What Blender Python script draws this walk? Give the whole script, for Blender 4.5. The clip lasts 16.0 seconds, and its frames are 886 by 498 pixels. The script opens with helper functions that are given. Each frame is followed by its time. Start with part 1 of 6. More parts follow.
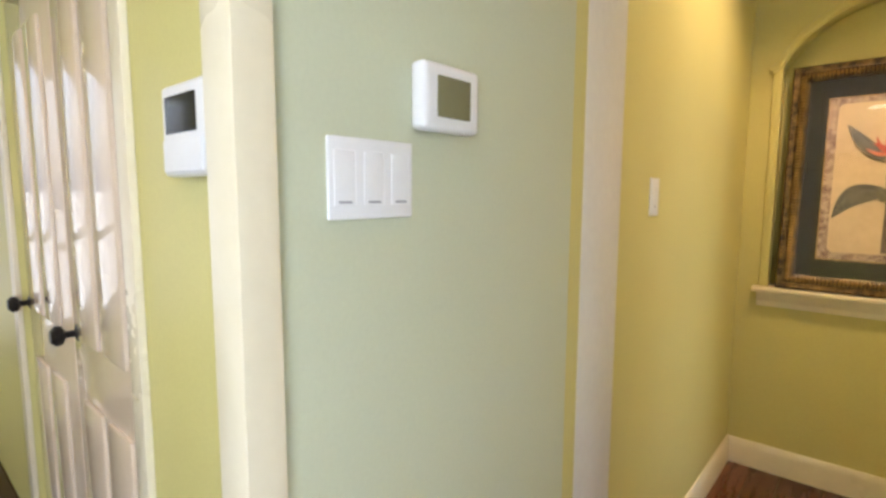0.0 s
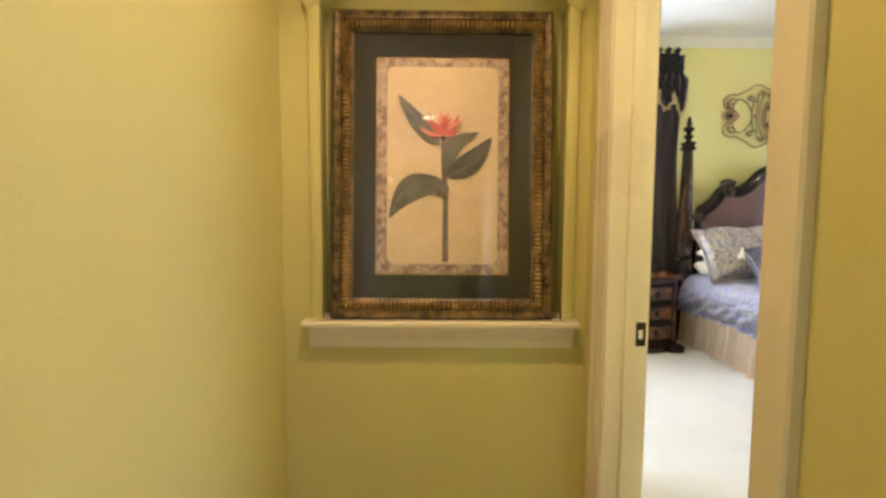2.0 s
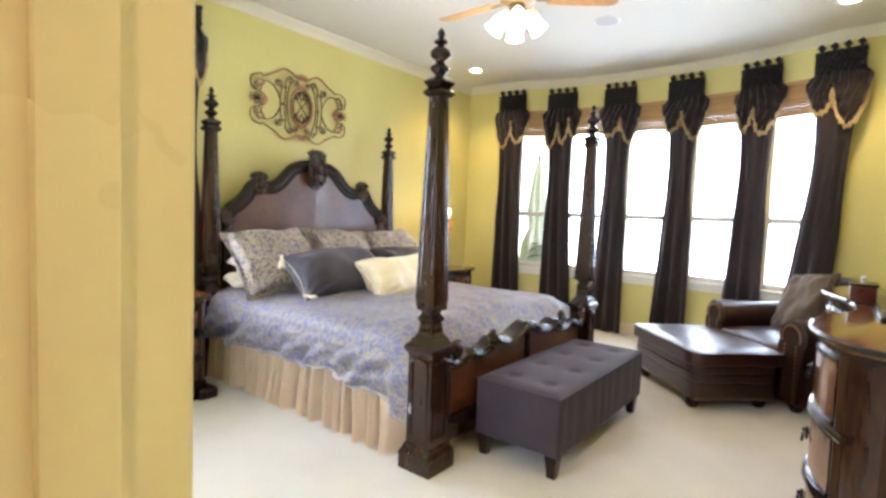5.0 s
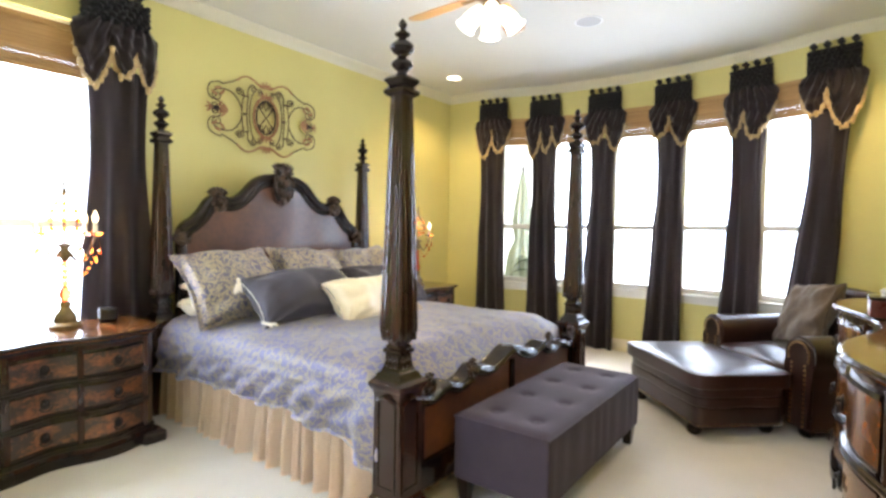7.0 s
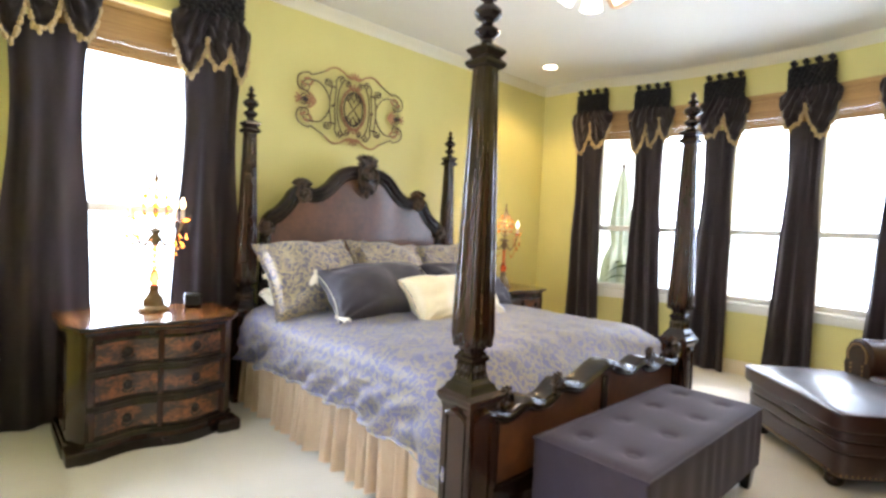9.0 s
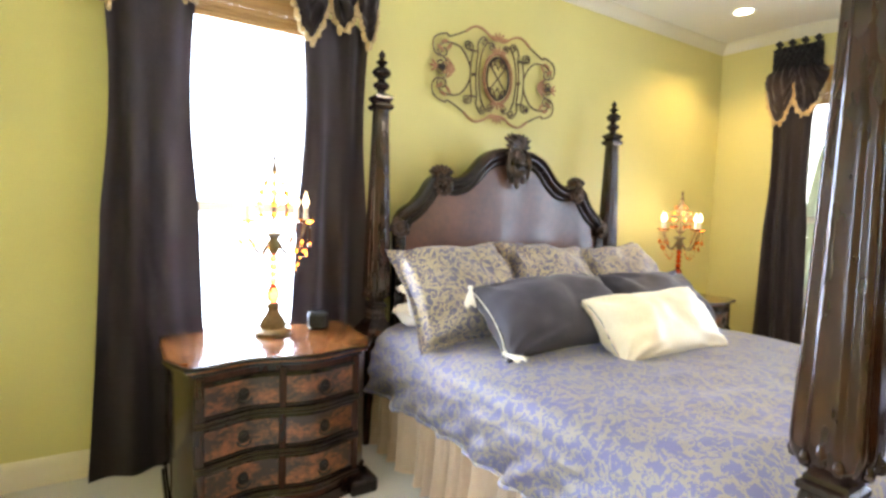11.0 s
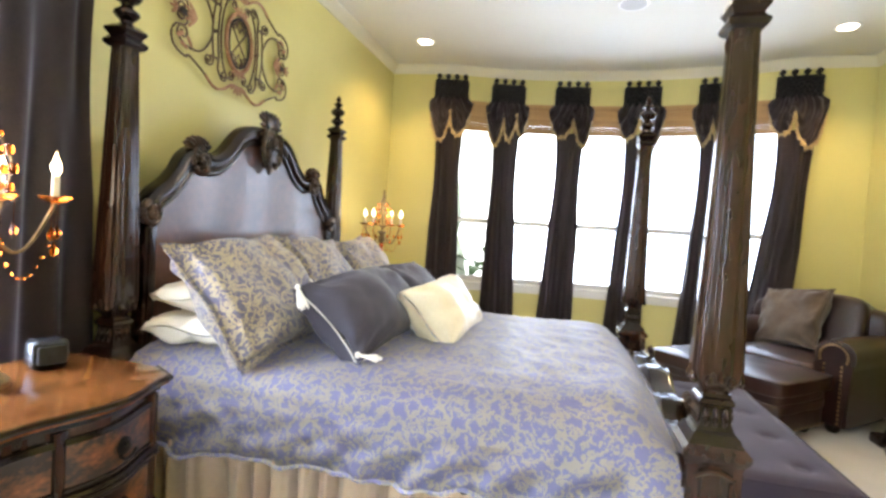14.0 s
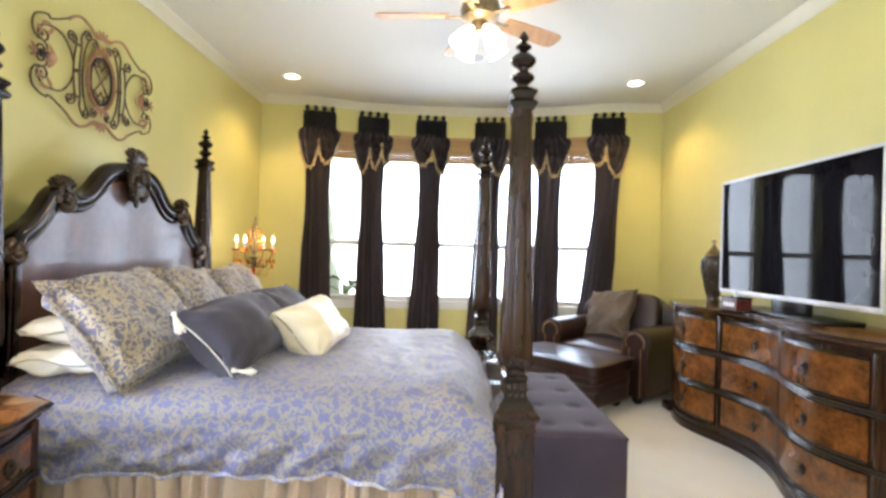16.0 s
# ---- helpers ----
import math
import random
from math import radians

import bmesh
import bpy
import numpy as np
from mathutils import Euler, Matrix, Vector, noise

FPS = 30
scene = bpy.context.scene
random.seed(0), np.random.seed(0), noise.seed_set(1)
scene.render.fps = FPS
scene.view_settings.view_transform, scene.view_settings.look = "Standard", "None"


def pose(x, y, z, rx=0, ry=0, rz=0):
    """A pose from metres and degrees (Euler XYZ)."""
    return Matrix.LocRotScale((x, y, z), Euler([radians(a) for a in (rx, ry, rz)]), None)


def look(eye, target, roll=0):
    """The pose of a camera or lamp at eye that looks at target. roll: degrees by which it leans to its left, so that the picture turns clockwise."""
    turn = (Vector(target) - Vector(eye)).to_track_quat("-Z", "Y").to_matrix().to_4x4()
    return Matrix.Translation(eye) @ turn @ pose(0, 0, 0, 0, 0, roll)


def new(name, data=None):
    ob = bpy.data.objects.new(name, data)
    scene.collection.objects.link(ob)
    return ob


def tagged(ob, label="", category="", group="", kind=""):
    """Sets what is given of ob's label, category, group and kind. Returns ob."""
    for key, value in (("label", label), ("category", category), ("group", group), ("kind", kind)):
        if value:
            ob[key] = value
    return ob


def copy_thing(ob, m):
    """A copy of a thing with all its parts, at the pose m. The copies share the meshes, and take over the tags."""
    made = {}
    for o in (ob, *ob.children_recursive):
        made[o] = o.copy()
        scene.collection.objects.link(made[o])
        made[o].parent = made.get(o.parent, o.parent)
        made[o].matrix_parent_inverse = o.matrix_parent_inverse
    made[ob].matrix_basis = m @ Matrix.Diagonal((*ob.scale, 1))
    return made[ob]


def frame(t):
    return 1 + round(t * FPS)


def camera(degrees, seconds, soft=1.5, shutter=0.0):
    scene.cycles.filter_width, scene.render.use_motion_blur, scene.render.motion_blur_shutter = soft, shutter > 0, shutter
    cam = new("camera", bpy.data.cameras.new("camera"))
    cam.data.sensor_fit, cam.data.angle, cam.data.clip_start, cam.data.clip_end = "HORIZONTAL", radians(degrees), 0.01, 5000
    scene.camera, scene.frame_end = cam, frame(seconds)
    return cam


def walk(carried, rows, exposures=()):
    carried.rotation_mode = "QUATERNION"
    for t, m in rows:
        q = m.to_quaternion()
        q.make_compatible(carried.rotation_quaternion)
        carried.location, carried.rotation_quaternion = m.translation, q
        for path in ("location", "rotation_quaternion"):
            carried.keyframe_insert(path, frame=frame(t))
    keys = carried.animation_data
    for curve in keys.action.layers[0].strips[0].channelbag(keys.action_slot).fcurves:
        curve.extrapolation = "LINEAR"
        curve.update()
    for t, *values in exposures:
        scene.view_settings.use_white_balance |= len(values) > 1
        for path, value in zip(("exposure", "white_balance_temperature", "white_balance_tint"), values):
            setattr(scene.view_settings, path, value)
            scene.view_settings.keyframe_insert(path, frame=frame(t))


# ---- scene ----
cam = camera(82.2, 16.0, 2.9)
PATH = [
    (0, (-3.491, -6.65, 1.414), (-4.798, -5.153, 1.196), 0.2),
    (0.5, (-3.498, -6.387, 1.406), (-4.557, -4.705, 1.186), -0.6),
    (1, (-3.49, -6.091, 1.35), (-4.237, -4.243, 1.188), -1.0),
    (1.5, (-3.543, -5.727, 1.375), (-3.872, -3.764, 1.176), -0.3),
    (2, (-3.517, -5.438, 1.341), (-3.497, -3.444, 1.181), 0.4),
    (2.5, (-3.533, -5.2, 1.356), (-3.124, -3.25, 1.181), 0.9),
    (3, (-3.479, -4.938, 1.332), (-2.691, -3.107, 1.167), 1.1),
    (3.5, (-3.358, -4.749, 1.344), (-2.291, -3.066, 1.173), 1.4),
    (4, (-3.213, -4.54, 1.339), (-1.902, -3.039, 1.173), 1.9),
    (4.5, (-3.043, -4.377, 1.32), (-1.575, -3.06, 1.167), 2.3),
    (4.7, (-3.035, -4.278, 1.33), (-1.502, -3.036, 1.188), 2.6),
    (7, (-2.691, -4.082, 1.346), (-1.095, -2.879, 1.274), 0.9),
    (7.5, (-2.697, -4.046, 1.353), (-1.113, -2.826, 1.277), 1.0),
    (8, (-2.612, -3.976, 1.333), (-1.065, -2.71, 1.264), 1.1),
    (8.5, (-2.483, -3.956, 1.311), (-1.023, -2.592, 1.241), 1.4),
    (9, (-2.444, -3.933, 1.305), (-1.086, -2.466, 1.23), 2.6),
    (9.5, (-2.345, -3.81, 1.315), (-1.134, -2.219, 1.224), 2.1),
    (10, (-2.285, -3.545, 1.34), (-1.2, -1.869, 1.227), 1.7),
    (10.2, (-2.252, -3.42, 1.325), (-1.21, -1.713, 1.222), 1.8),
    (12.3, (-2.218, -2.326, 1.375), (-1.02, -0.738, 1.168), 0.3),
    (12.5, (-2.221, -2.217, 1.367), (-0.923, -0.708, 1.174), -0.7),
    (13, (-2.34, -2.023, 1.336), (-0.704, -0.882, 1.187), 0.9),
    (13.3, (-2.457, -1.985, 1.298), (-0.665, -1.105, 1.184), 1.8),
    (13.6, (-2.591, -2.042, 1.29), (-0.716, -1.354, 1.183), 3.4),
    (14, (-2.73, -2.054, 1.273), (-0.787, -1.585, 1.201), 3.7),
    (14.5, (-2.788, -2.115, 1.301), (-0.811, -1.813, 1.263), 2.3),
    (15, (-2.957, -2.147, 1.323), (-0.963, -1.998, 1.305), 1.9),
    (15.5, (-3.111, -2.174, 1.336), (-1.111, -2.135, 1.332), 2.0),
    (16, (-3.164, -2.226, 1.32), (-1.164, -2.217, 1.335), 1.7),
]
EXPOSED = [(0, 0.0), (8.5, 0.0), (9.5, 0.12), (10.2, 0.20), (12.5, 0.13), (13.5, 0.05), (14.5, 0.0), (16, -0.03)]
walk(cam, [(t, look(eye, target, roll)) for t, eye, target, roll in PATH], EXPOSED)

# ---- world and lights ----
world = bpy.data.worlds.new("world")
scene.world = world
world.use_nodes = True
wt = world.node_tree
sky = wt.nodes.new("ShaderNodeTexSky")
sky.sky_type = "NISHITA"
sky.sun_disc = False
sky.sun_elevation = radians(42)
sky.sun_rotation = radians(200)
sky.dust_density = 6.0
sky.ozone_density = 0.4
wt.links.new(sky.outputs[0], wt.nodes["Background"].inputs[0])
wt.nodes["Background"].inputs[1].default_value = 0.15


def lamp(name, kind, m, power, color, size=0.1, size_y=None, spot=None, spread=None):
    data = bpy.data.lights.new(name, kind)
    data.energy, data.color = power, color
    if kind == "AREA":
        data.shape = "RECTANGLE" if size_y else "DISK"
        data.size = size
        if size_y:
            data.size_y = size_y
        if spread:
            data.spread = radians(spread)
    elif kind == "SUN":
        data.angle = radians(size)
    else:
        data.shadow_soft_size = size
        if spot:
            data.spot_size, data.spot_blend = radians(spot), 0.6
    ob = new(name, data)
    ob.matrix_world = m
    return ob


WARM = (1.0, 0.83, 0.64)
CANTONE = (1.0, 0.70, 0.36)
TUNGSTEN = (1.0, 0.66, 0.38)
DAY = (0.68, 0.785, 1.0)
lamp("sun", "SUN", look((0, 0, 0), (-0.25, 0.62, -0.75)), 4.0, (1.0, 0.93, 0.82), 0.6)


# ---- building helpers ----
def thing(name, label, category, group="", kind="", at=(0, 0, 0), rz=0.0):
    ob = new(name)
    ob.empty_display_size = 0.1
    ob.matrix_basis = pose(at[0], at[1], at[2], 0, 0, rz)
    return tagged(ob, label, category, group, kind)


def mesh_of(name, bm, material, smooth=None):
    bmesh.ops.recalc_face_normals(bm, faces=bm.faces)
    me = bpy.data.meshes.new(name)
    bm.to_mesh(me)
    bm.free()
    if material is not None:
        mats = material if isinstance(material, (list, tuple)) else [material]
        for m in mats:
            me.materials.append(m)
    if smooth is not None:
        me.shade_smooth()
        me.set_sharp_from_angle(angle=radians(smooth))
    return me


def part(name, bm, material, parent, label="", smooth=40):
    ob = new(name, mesh_of(name, bm, material, smooth))
    ob.parent = parent
    if label:
        tagged(ob, label)
    return ob


def solid(name, bm, material, label, category, group="", kind="", smooth=40):
    ob = new(name, mesh_of(name, bm, material, smooth))
    return tagged(ob, label, category, group, kind)


def add_box(bm, x0, x1, y0, y1, z0, z1, bevel=0.0, seg=2, m=None):
    vs = [bm.verts.new((x, y, z)) for x in (x0, x1) for y in (y0, y1) for z in (z0, z1)]
    fs = [(0, 1, 3, 2), (4, 6, 7, 5), (0, 4, 5, 1), (2, 3, 7, 6), (0, 2, 6, 4), (1, 5, 7, 3)]
    faces = [bm.faces.new([vs[i] for i in f]) for f in fs]
    if bevel:
        edges = list({e for f in faces for e in f.edges})
        r = bmesh.ops.bevel(bm, geom=edges, offset=bevel, segments=seg, affect="EDGES", profile=0.6)
        vs = list({v for v in vs if v.is_valid} | set(r["verts"]))
    if m is not None:
        bmesh.ops.transform(bm, matrix=m, verts=[v for v in vs if v.is_valid])
    return vs


def box(x0, x1, y0, y1, z0, z1, bevel=0.0, seg=2):
    bm = bmesh.new()
    add_box(bm, x0, x1, y0, y1, z0, z1, bevel, seg)
    return bm


def add_lathe(bm, prof, n=24, sides=None, m=None, flute=0, flute_depth=0.0, flute_span=(0, 0)):
    """Turned profile of (radius, z); sides=4 gives a square section whose half width is the radius."""
    rings = []
    for r, z in prof:
        ring = []
        k = sides or n
        for i in range(k):
            a = 2 * math.pi * (i + (0.5 if sides else 0)) / k
            rr = r / math.cos(math.pi / sides) if sides else r
            if flute and flute_span[0] <= z <= flute_span[1]:
                rr *= 1 - flute_depth * (0.5 - 0.5 * math.cos(flute * a))
            ring.append(bm.verts.new((rr * math.cos(a), rr * math.sin(a), z)))
        rings.append(ring)
    for a, b in zip(rings, rings[1:]):
        k = len(a)
        for i in range(k):
            bm.faces.new((a[i], a[(i + 1) % k], b[(i + 1) % k], b[i]))
    bm.faces.new(list(reversed(rings[0])))
    bm.faces.new(rings[-1])
    if m is not None:
        bmesh.ops.transform(bm, matrix=m, verts=[v for ring in rings for v in ring])
    return bm


def lathe(prof, n=24, sides=None, **k):
    return add_lathe(bmesh.new(), prof, n, sides, **k)


def add_tube(bm, pts, r, n=8, closed=False, taper=None):
    """Round bar along points; taper(t) scales the radius."""
    pts = [Vector(p) for p in pts]
    rings = []
    up = Vector((0, 0, 1))
    for i, p in enumerate(pts):
        a = pts[i - 1] if (i or closed) else pts[0]
        b = pts[(i + 1) % len(pts)] if (i < len(pts) - 1 or closed) else pts[-1]
        d = (b - a).normalized() if (b - a).length > 1e-7 else Vector((0, 0, 1))
        ref = up if abs(d.dot(up)) < 0.95 else Vector((0, 1, 0))
        s = d.cross(ref).normalized()
        u = s.cross(d).normalized()
        rr = r * (taper(i / max(1, len(pts) - 1)) if taper else 1)
        rings.append([bm.verts.new(p + s * rr * math.cos(2 * math.pi * k / n) + u * rr * math.sin(2 * math.pi * k / n)) for k in range(n)])
    pairs = list(zip(rings, rings[1:])) + ([(rings[-1], rings[0])] if closed else [])
    for a, b in pairs:
        for k in range(n):
            bm.faces.new((a[k], a[(k + 1) % n], b[(k + 1) % n], b[k]))
    if not closed:
        bm.faces.new(list(reversed(rings[0])))
        bm.faces.new(rings[-1])
    return bm


def add_sheet(bm, fn, nu, nv, close_u=False):
    """Grid surface from fn(u, v) with u, v in 0..1."""
    g = [[bm.verts.new(fn(i / nu, j / nv)) for j in range(nv + 1)] for i in range(nu + (0 if close_u else 1))]
    for i in range(nu):
        a, b = g[i], g[(i + 1) % len(g)]
        for j in range(nv):
            bm.faces.new((a[j], b[j], b[j + 1], a[j + 1]))
    return g


def add_extrude(bm, poly, axis, d0, d1, m=None):
    """Closed 2D outline pushed along an axis: 'x' takes (y, z), 'y' takes (x, z), 'z' takes (x, y)."""
    def at(p, d):
        return {"x": (d, p[0], p[1]), "y": (p[0], d, p[1]), "z": (p[0], p[1], d)}[axis]
    a = [bm.verts.new(at(p, d0)) for p in poly]
    b = [bm.verts.new(at(p, d1)) for p in poly]
    n = len(poly)
    for i in range(n):
        bm.faces.new((a[i], a[(i + 1) % n], b[(i + 1) % n], b[i]))
    bm.faces.new(list(reversed(a)))
    bm.faces.new(b)
    if m is not None:
        bmesh.ops.transform(bm, matrix=m, verts=a + b)
    return bm


def add_moulding(bm, path, prof, closed=False):
    """Straight moulding: profile of (out, z) carried along a plan path of (x, y), mitred; out is to the left of the way."""
    n = len(path)
    rings = []
    for i in range(n):
        p = Vector(path[i])
        dirs = []
        if i > 0 or closed:
            dirs.append((p - Vector(path[i - 1])).normalized())
        if i < n - 1 or closed:
            dirs.append((Vector(path[(i + 1) % n]) - p).normalized())
        nrm = [Vector((-d.y, d.x)) for d in dirs]
        if len(nrm) == 2:
            m = (nrm[0] + nrm[1]).normalized()
            m /= max(0.3, m.dot(nrm[0]))
        else:
            m = nrm[0]
        rings.append([bm.verts.new((p.x + m.x * o, p.y + m.y * o, z)) for o, z in prof])
    k = len(prof)
    for a, b in list(zip(rings, rings[1:])) + ([(rings[-1], rings[0])] if closed else []):
        for j in range(k):
            bm.faces.new((a[j], b[j], b[(j + 1) % k], a[(j + 1) % k]))
    if not closed:
        bm.faces.new(rings[0])
        bm.faces.new(list(reversed(rings[-1])))
    return bm


# ---- materials ----
def nodes_of(name):
    m = bpy.data.materials.new(name)
    m.use_nodes = True
    nt = m.node_tree
    return m, nt, nt.nodes["Principled BSDF"]


def ramp_node(nt, stops, interp="LINEAR"):
    r = nt.nodes.new("ShaderNodeValToRGB")
    r.color_ramp.interpolation = interp
    while len(r.color_ramp.elements) > len(stops):
        r.color_ramp.elements.remove(r.color_ramp.elements[-1])
    while len(r.color_ramp.elements) < len(stops):
        r.color_ramp.elements.new(0.5)
    for e, (p, c) in zip(r.color_ramp.elements, stops):
        e.position, e.color = p, (*c, 1)
    return r


def noise_node(nt, scale, detail=4, rough=0.55, stretch=None, seed=0.0):
    co = nt.nodes.new("ShaderNodeTexCoord")
    mp = nt.nodes.new("ShaderNodeMapping")
    if stretch:
        mp.inputs["Scale"].default_value = stretch
    mp.inputs["Location"].default_value = (seed, seed * 1.7, seed * 0.6)
    n = nt.nodes.new("ShaderNodeTexNoise")
    n.inputs["Scale"].default_value, n.inputs["Detail"].default_value, n.inputs["Roughness"].default_value = scale, detail, rough
    nt.links.new(co.outputs["Object"], mp.inputs[0])
    nt.links.new(mp.outputs[0], n.inputs["Vector"])
    return n


def surface(name, dark, light, rough=0.5, scale=3.0, fine=60.0, bump=0.1, metal=0.0, stretch=None, spread=(0.35, 0.65), rough_var=0.1, coat=0.0, sheen=0.0, bump_dist=0.002, spec=0.5):
    """A paint, wood, cloth or stone: two colours mixed by broad and fine noise, with relief."""
    m, nt, bs = nodes_of(name)
    a = noise_node(nt, scale, 5, 0.6, stretch)
    b = noise_node(nt, fine, 3, 0.6, stretch, 3.0)
    mix = nt.nodes.new("ShaderNodeMath")
    mix.operation = "MULTIPLY_ADD"
    mix.inputs[1].default_value = 0.35
    nt.links.new(b.outputs[0], mix.inputs[0])
    sc = nt.nodes.new("ShaderNodeMath")
    sc.operation = "MULTIPLY"
    sc.inputs[1].default_value = 0.65
    nt.links.new(a.outputs[0], sc.inputs[0])
    nt.links.new(sc.outputs[0], mix.inputs[2])
    r = ramp_node(nt, [(spread[0], dark), (spread[1], light)])
    nt.links.new(mix.outputs[0], r.inputs[0])
    nt.links.new(r.outputs[0], bs.inputs["Base Color"])
    rr = nt.nodes.new("ShaderNodeMapRange")
    rr.inputs["To Min"].default_value, rr.inputs["To Max"].default_value = max(0.02, rough - rough_var), min(1, rough + rough_var)
    nt.links.new(a.outputs[0], rr.inputs[0])
    nt.links.new(rr.outputs[0], bs.inputs["Roughness"])
    bs.inputs["Metallic"].default_value = metal
    bs.inputs["Coat Weight"].default_value = coat
    bs.inputs["Sheen Weight"].default_value = sheen
    bs.inputs["Specular IOR Level"].default_value = spec
    if bump:
        bp = nt.nodes.new("ShaderNodeBump")
        bp.inputs["Strength"].default_value, bp.inputs["Distance"].default_value = bump, bump_dist
        nt.links.new(b.outputs[0], bp.inputs["Height"])
        nt.links.new(bp.outputs[0], bs.inputs["Normal"])
    return m


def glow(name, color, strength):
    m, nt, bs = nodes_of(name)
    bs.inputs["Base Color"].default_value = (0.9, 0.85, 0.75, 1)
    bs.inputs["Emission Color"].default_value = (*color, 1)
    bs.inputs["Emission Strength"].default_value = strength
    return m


def glass(name, color=(1, 1, 1), rough=0.0, ior=1.45):
    m, nt, bs = nodes_of(name)
    bs.inputs["Base Color"].default_value = (*color, 1)
    bs.inputs["Roughness"].default_value = rough
    bs.inputs["IOR"].default_value = ior
    bs.inputs["Transmission Weight"].default_value = 1.0
    return m


WALL = surface("wall_paint", (0.60, 0.545, 0.21), (0.675, 0.615, 0.245), 0.42, 0.8, 140, 0.05, rough_var=0.06, bump_dist=0.001, spec=0.35)
CEIL = surface("ceiling_paint", (0.70, 0.685, 0.63), (0.76, 0.745, 0.69), 0.8, 0.7, 120, 0.1, bump_dist=0.001)
TRIM = surface("cream_trim_paint", (0.76, 0.68, 0.49), (0.82, 0.74, 0.55), 0.3, 1.5, 40, 0.04, bump_dist=0.001)
CROWNPAINT = surface("crown_moulding_paint", (0.68, 0.645, 0.50), (0.74, 0.70, 0.56), 0.5, 1.5, 60, 0.04, bump_dist=0.001)
SILLPAINT = surface("window_trim_paint", (0.74, 0.72, 0.66), (0.82, 0.80, 0.74), 0.35, 1.5, 40, 0.04, bump_dist=0.001)
# wall paint turned green-grey to carry the cool daylight on the thermostat wall
DAYLIT_WALL = surface("pale_sage_paint", (0.55, 0.575, 0.41), (0.60, 0.625, 0.45), 0.42, 0.8, 140, 0.05, rough_var=0.06, bump_dist=0.001, spec=0.35)
CARPET = surface("cream_carpet", (0.65, 0.62, 0.56), (0.79, 0.76, 0.70), 0.95, 2.2, 260, 0.9, sheen=0.3, spread=(0.3, 0.7), bump_dist=0.006)
DARKWOOD = surface("dark_stained_wood", (0.009, 0.0045, 0.003), (0.048, 0.018, 0.009), 0.19, 3.0, 30, 0.015, stretch=(1, 1, 0.25), coat=0.2, spec=0.35, rough_var=0.04)
BLACKWOOD = surface("blackened_carved_wood", (0.005, 0.003, 0.0025), (0.024, 0.011, 0.007), 0.18, 6.0, 50, 0.08, coat=0.15, spec=0.35, rough_var=0.05)
CARVED = surface("rubbed_carved_wood", (0.008, 0.005, 0.003), (0.085, 0.045, 0.025), 0.28, 22.0, 70, 0.12, spec=0.4, spread=(0.42, 0.62), rough_var=0.06)
BURL = surface("burl_veneer", (0.026, 0.009, 0.003), (0.25, 0.088, 0.022), 0.18, 9.0, 45, 0.05, coat=0.4, spread=(0.32, 0.66))
PANEL = surface("mottled_leather_veneer", (0.035, 0.013, 0.007), (0.15, 0.055, 0.024), 0.30, 4.0, 25, 0.02, spec=0.7, coat=0.2, spread=(0.3, 0.7), rough_var=0.03)
LEATHER = surface("brown_leather", (0.012, 0.004, 0.003), (0.044, 0.015, 0.010), 0.34, 3.0, 130, 0.25, rough_var=0.05, coat=0.08, bump_dist=0.002)
PURPLE = surface("plum_grey_suede", (0.027, 0.018, 0.032), (0.050, 0.036, 0.056), 0.85, 3.0, 200, 0.3, sheen=0.03)
CURTAIN = surface("dark_plum_curtain_cloth", (0.019, 0.011, 0.014), (0.052, 0.031, 0.037), 0.55, 3.0, 240, 0.25, sheen=0.3, stretch=(1, 1, 0.35))
BLACKIRON = surface("black_iron", (0.012, 0.011, 0.011), (0.03, 0.027, 0.025), 0.45, 8, 60, 0.2, metal=0.6)


# ---- the rooms ----
CH = 3.12      # bedroom ceiling
HH = 2.75      # hall ceiling
XW, YS = -2.88, -4.73
XH = -3.0      # hall face of the bedroom's west wall
DOOR_Y = (-4.66, -3.90)
BAY = [(2.78, YS), (2.82, -4.10), (3.05, -3.48), (3.17, -2.745), (3.17, -2.005), (3.08, -1.295), (2.88, -0.69), (2.84, 0.0)]


def frame_on(p0, p1):
    """Local frame on a wall line: x along p0 to p1, y into the room on its left."""
    d = Vector((p1[0] - p0[0], p1[1] - p0[1]))
    return Matrix.Translation((p0[0], p0[1], 0)) @ Matrix.Rotation(math.atan2(d.y, d.x), 4, "Z"), d.length


def wall(name, p0, p1, thick, z1, openings=(), material=None, label="pale yellow-green painted plaster wall", z0=0.0):
    m, length = frame_on(p0, p1)
    bm = bmesh.new()
    us = sorted({0.0, length, *[u for o in openings for u in o[:2]]})
    for a, b in zip(us, us[1:]):
        holes = sorted([(o[2], o[3]) for o in openings if o[0] <= a + 1e-6 and o[1] >= b - 1e-6])
        z = z0
        for h0, h1 in holes:
            if h0 > z + 1e-4:
                add_box(bm, a, b, -thick, 0, z, h0)
            z = h1
        if z < z1 - 1e-4:
            add_box(bm, a, b, -thick, 0, z, z1)
    bmesh.ops.remove_doubles(bm, verts=bm.verts, dist=1e-4)
    bmesh.ops.transform(bm, matrix=m, verts=bm.verts)
    return solid(name, bm, material or WALL, label, "wall", kind="structure", smooth=None)


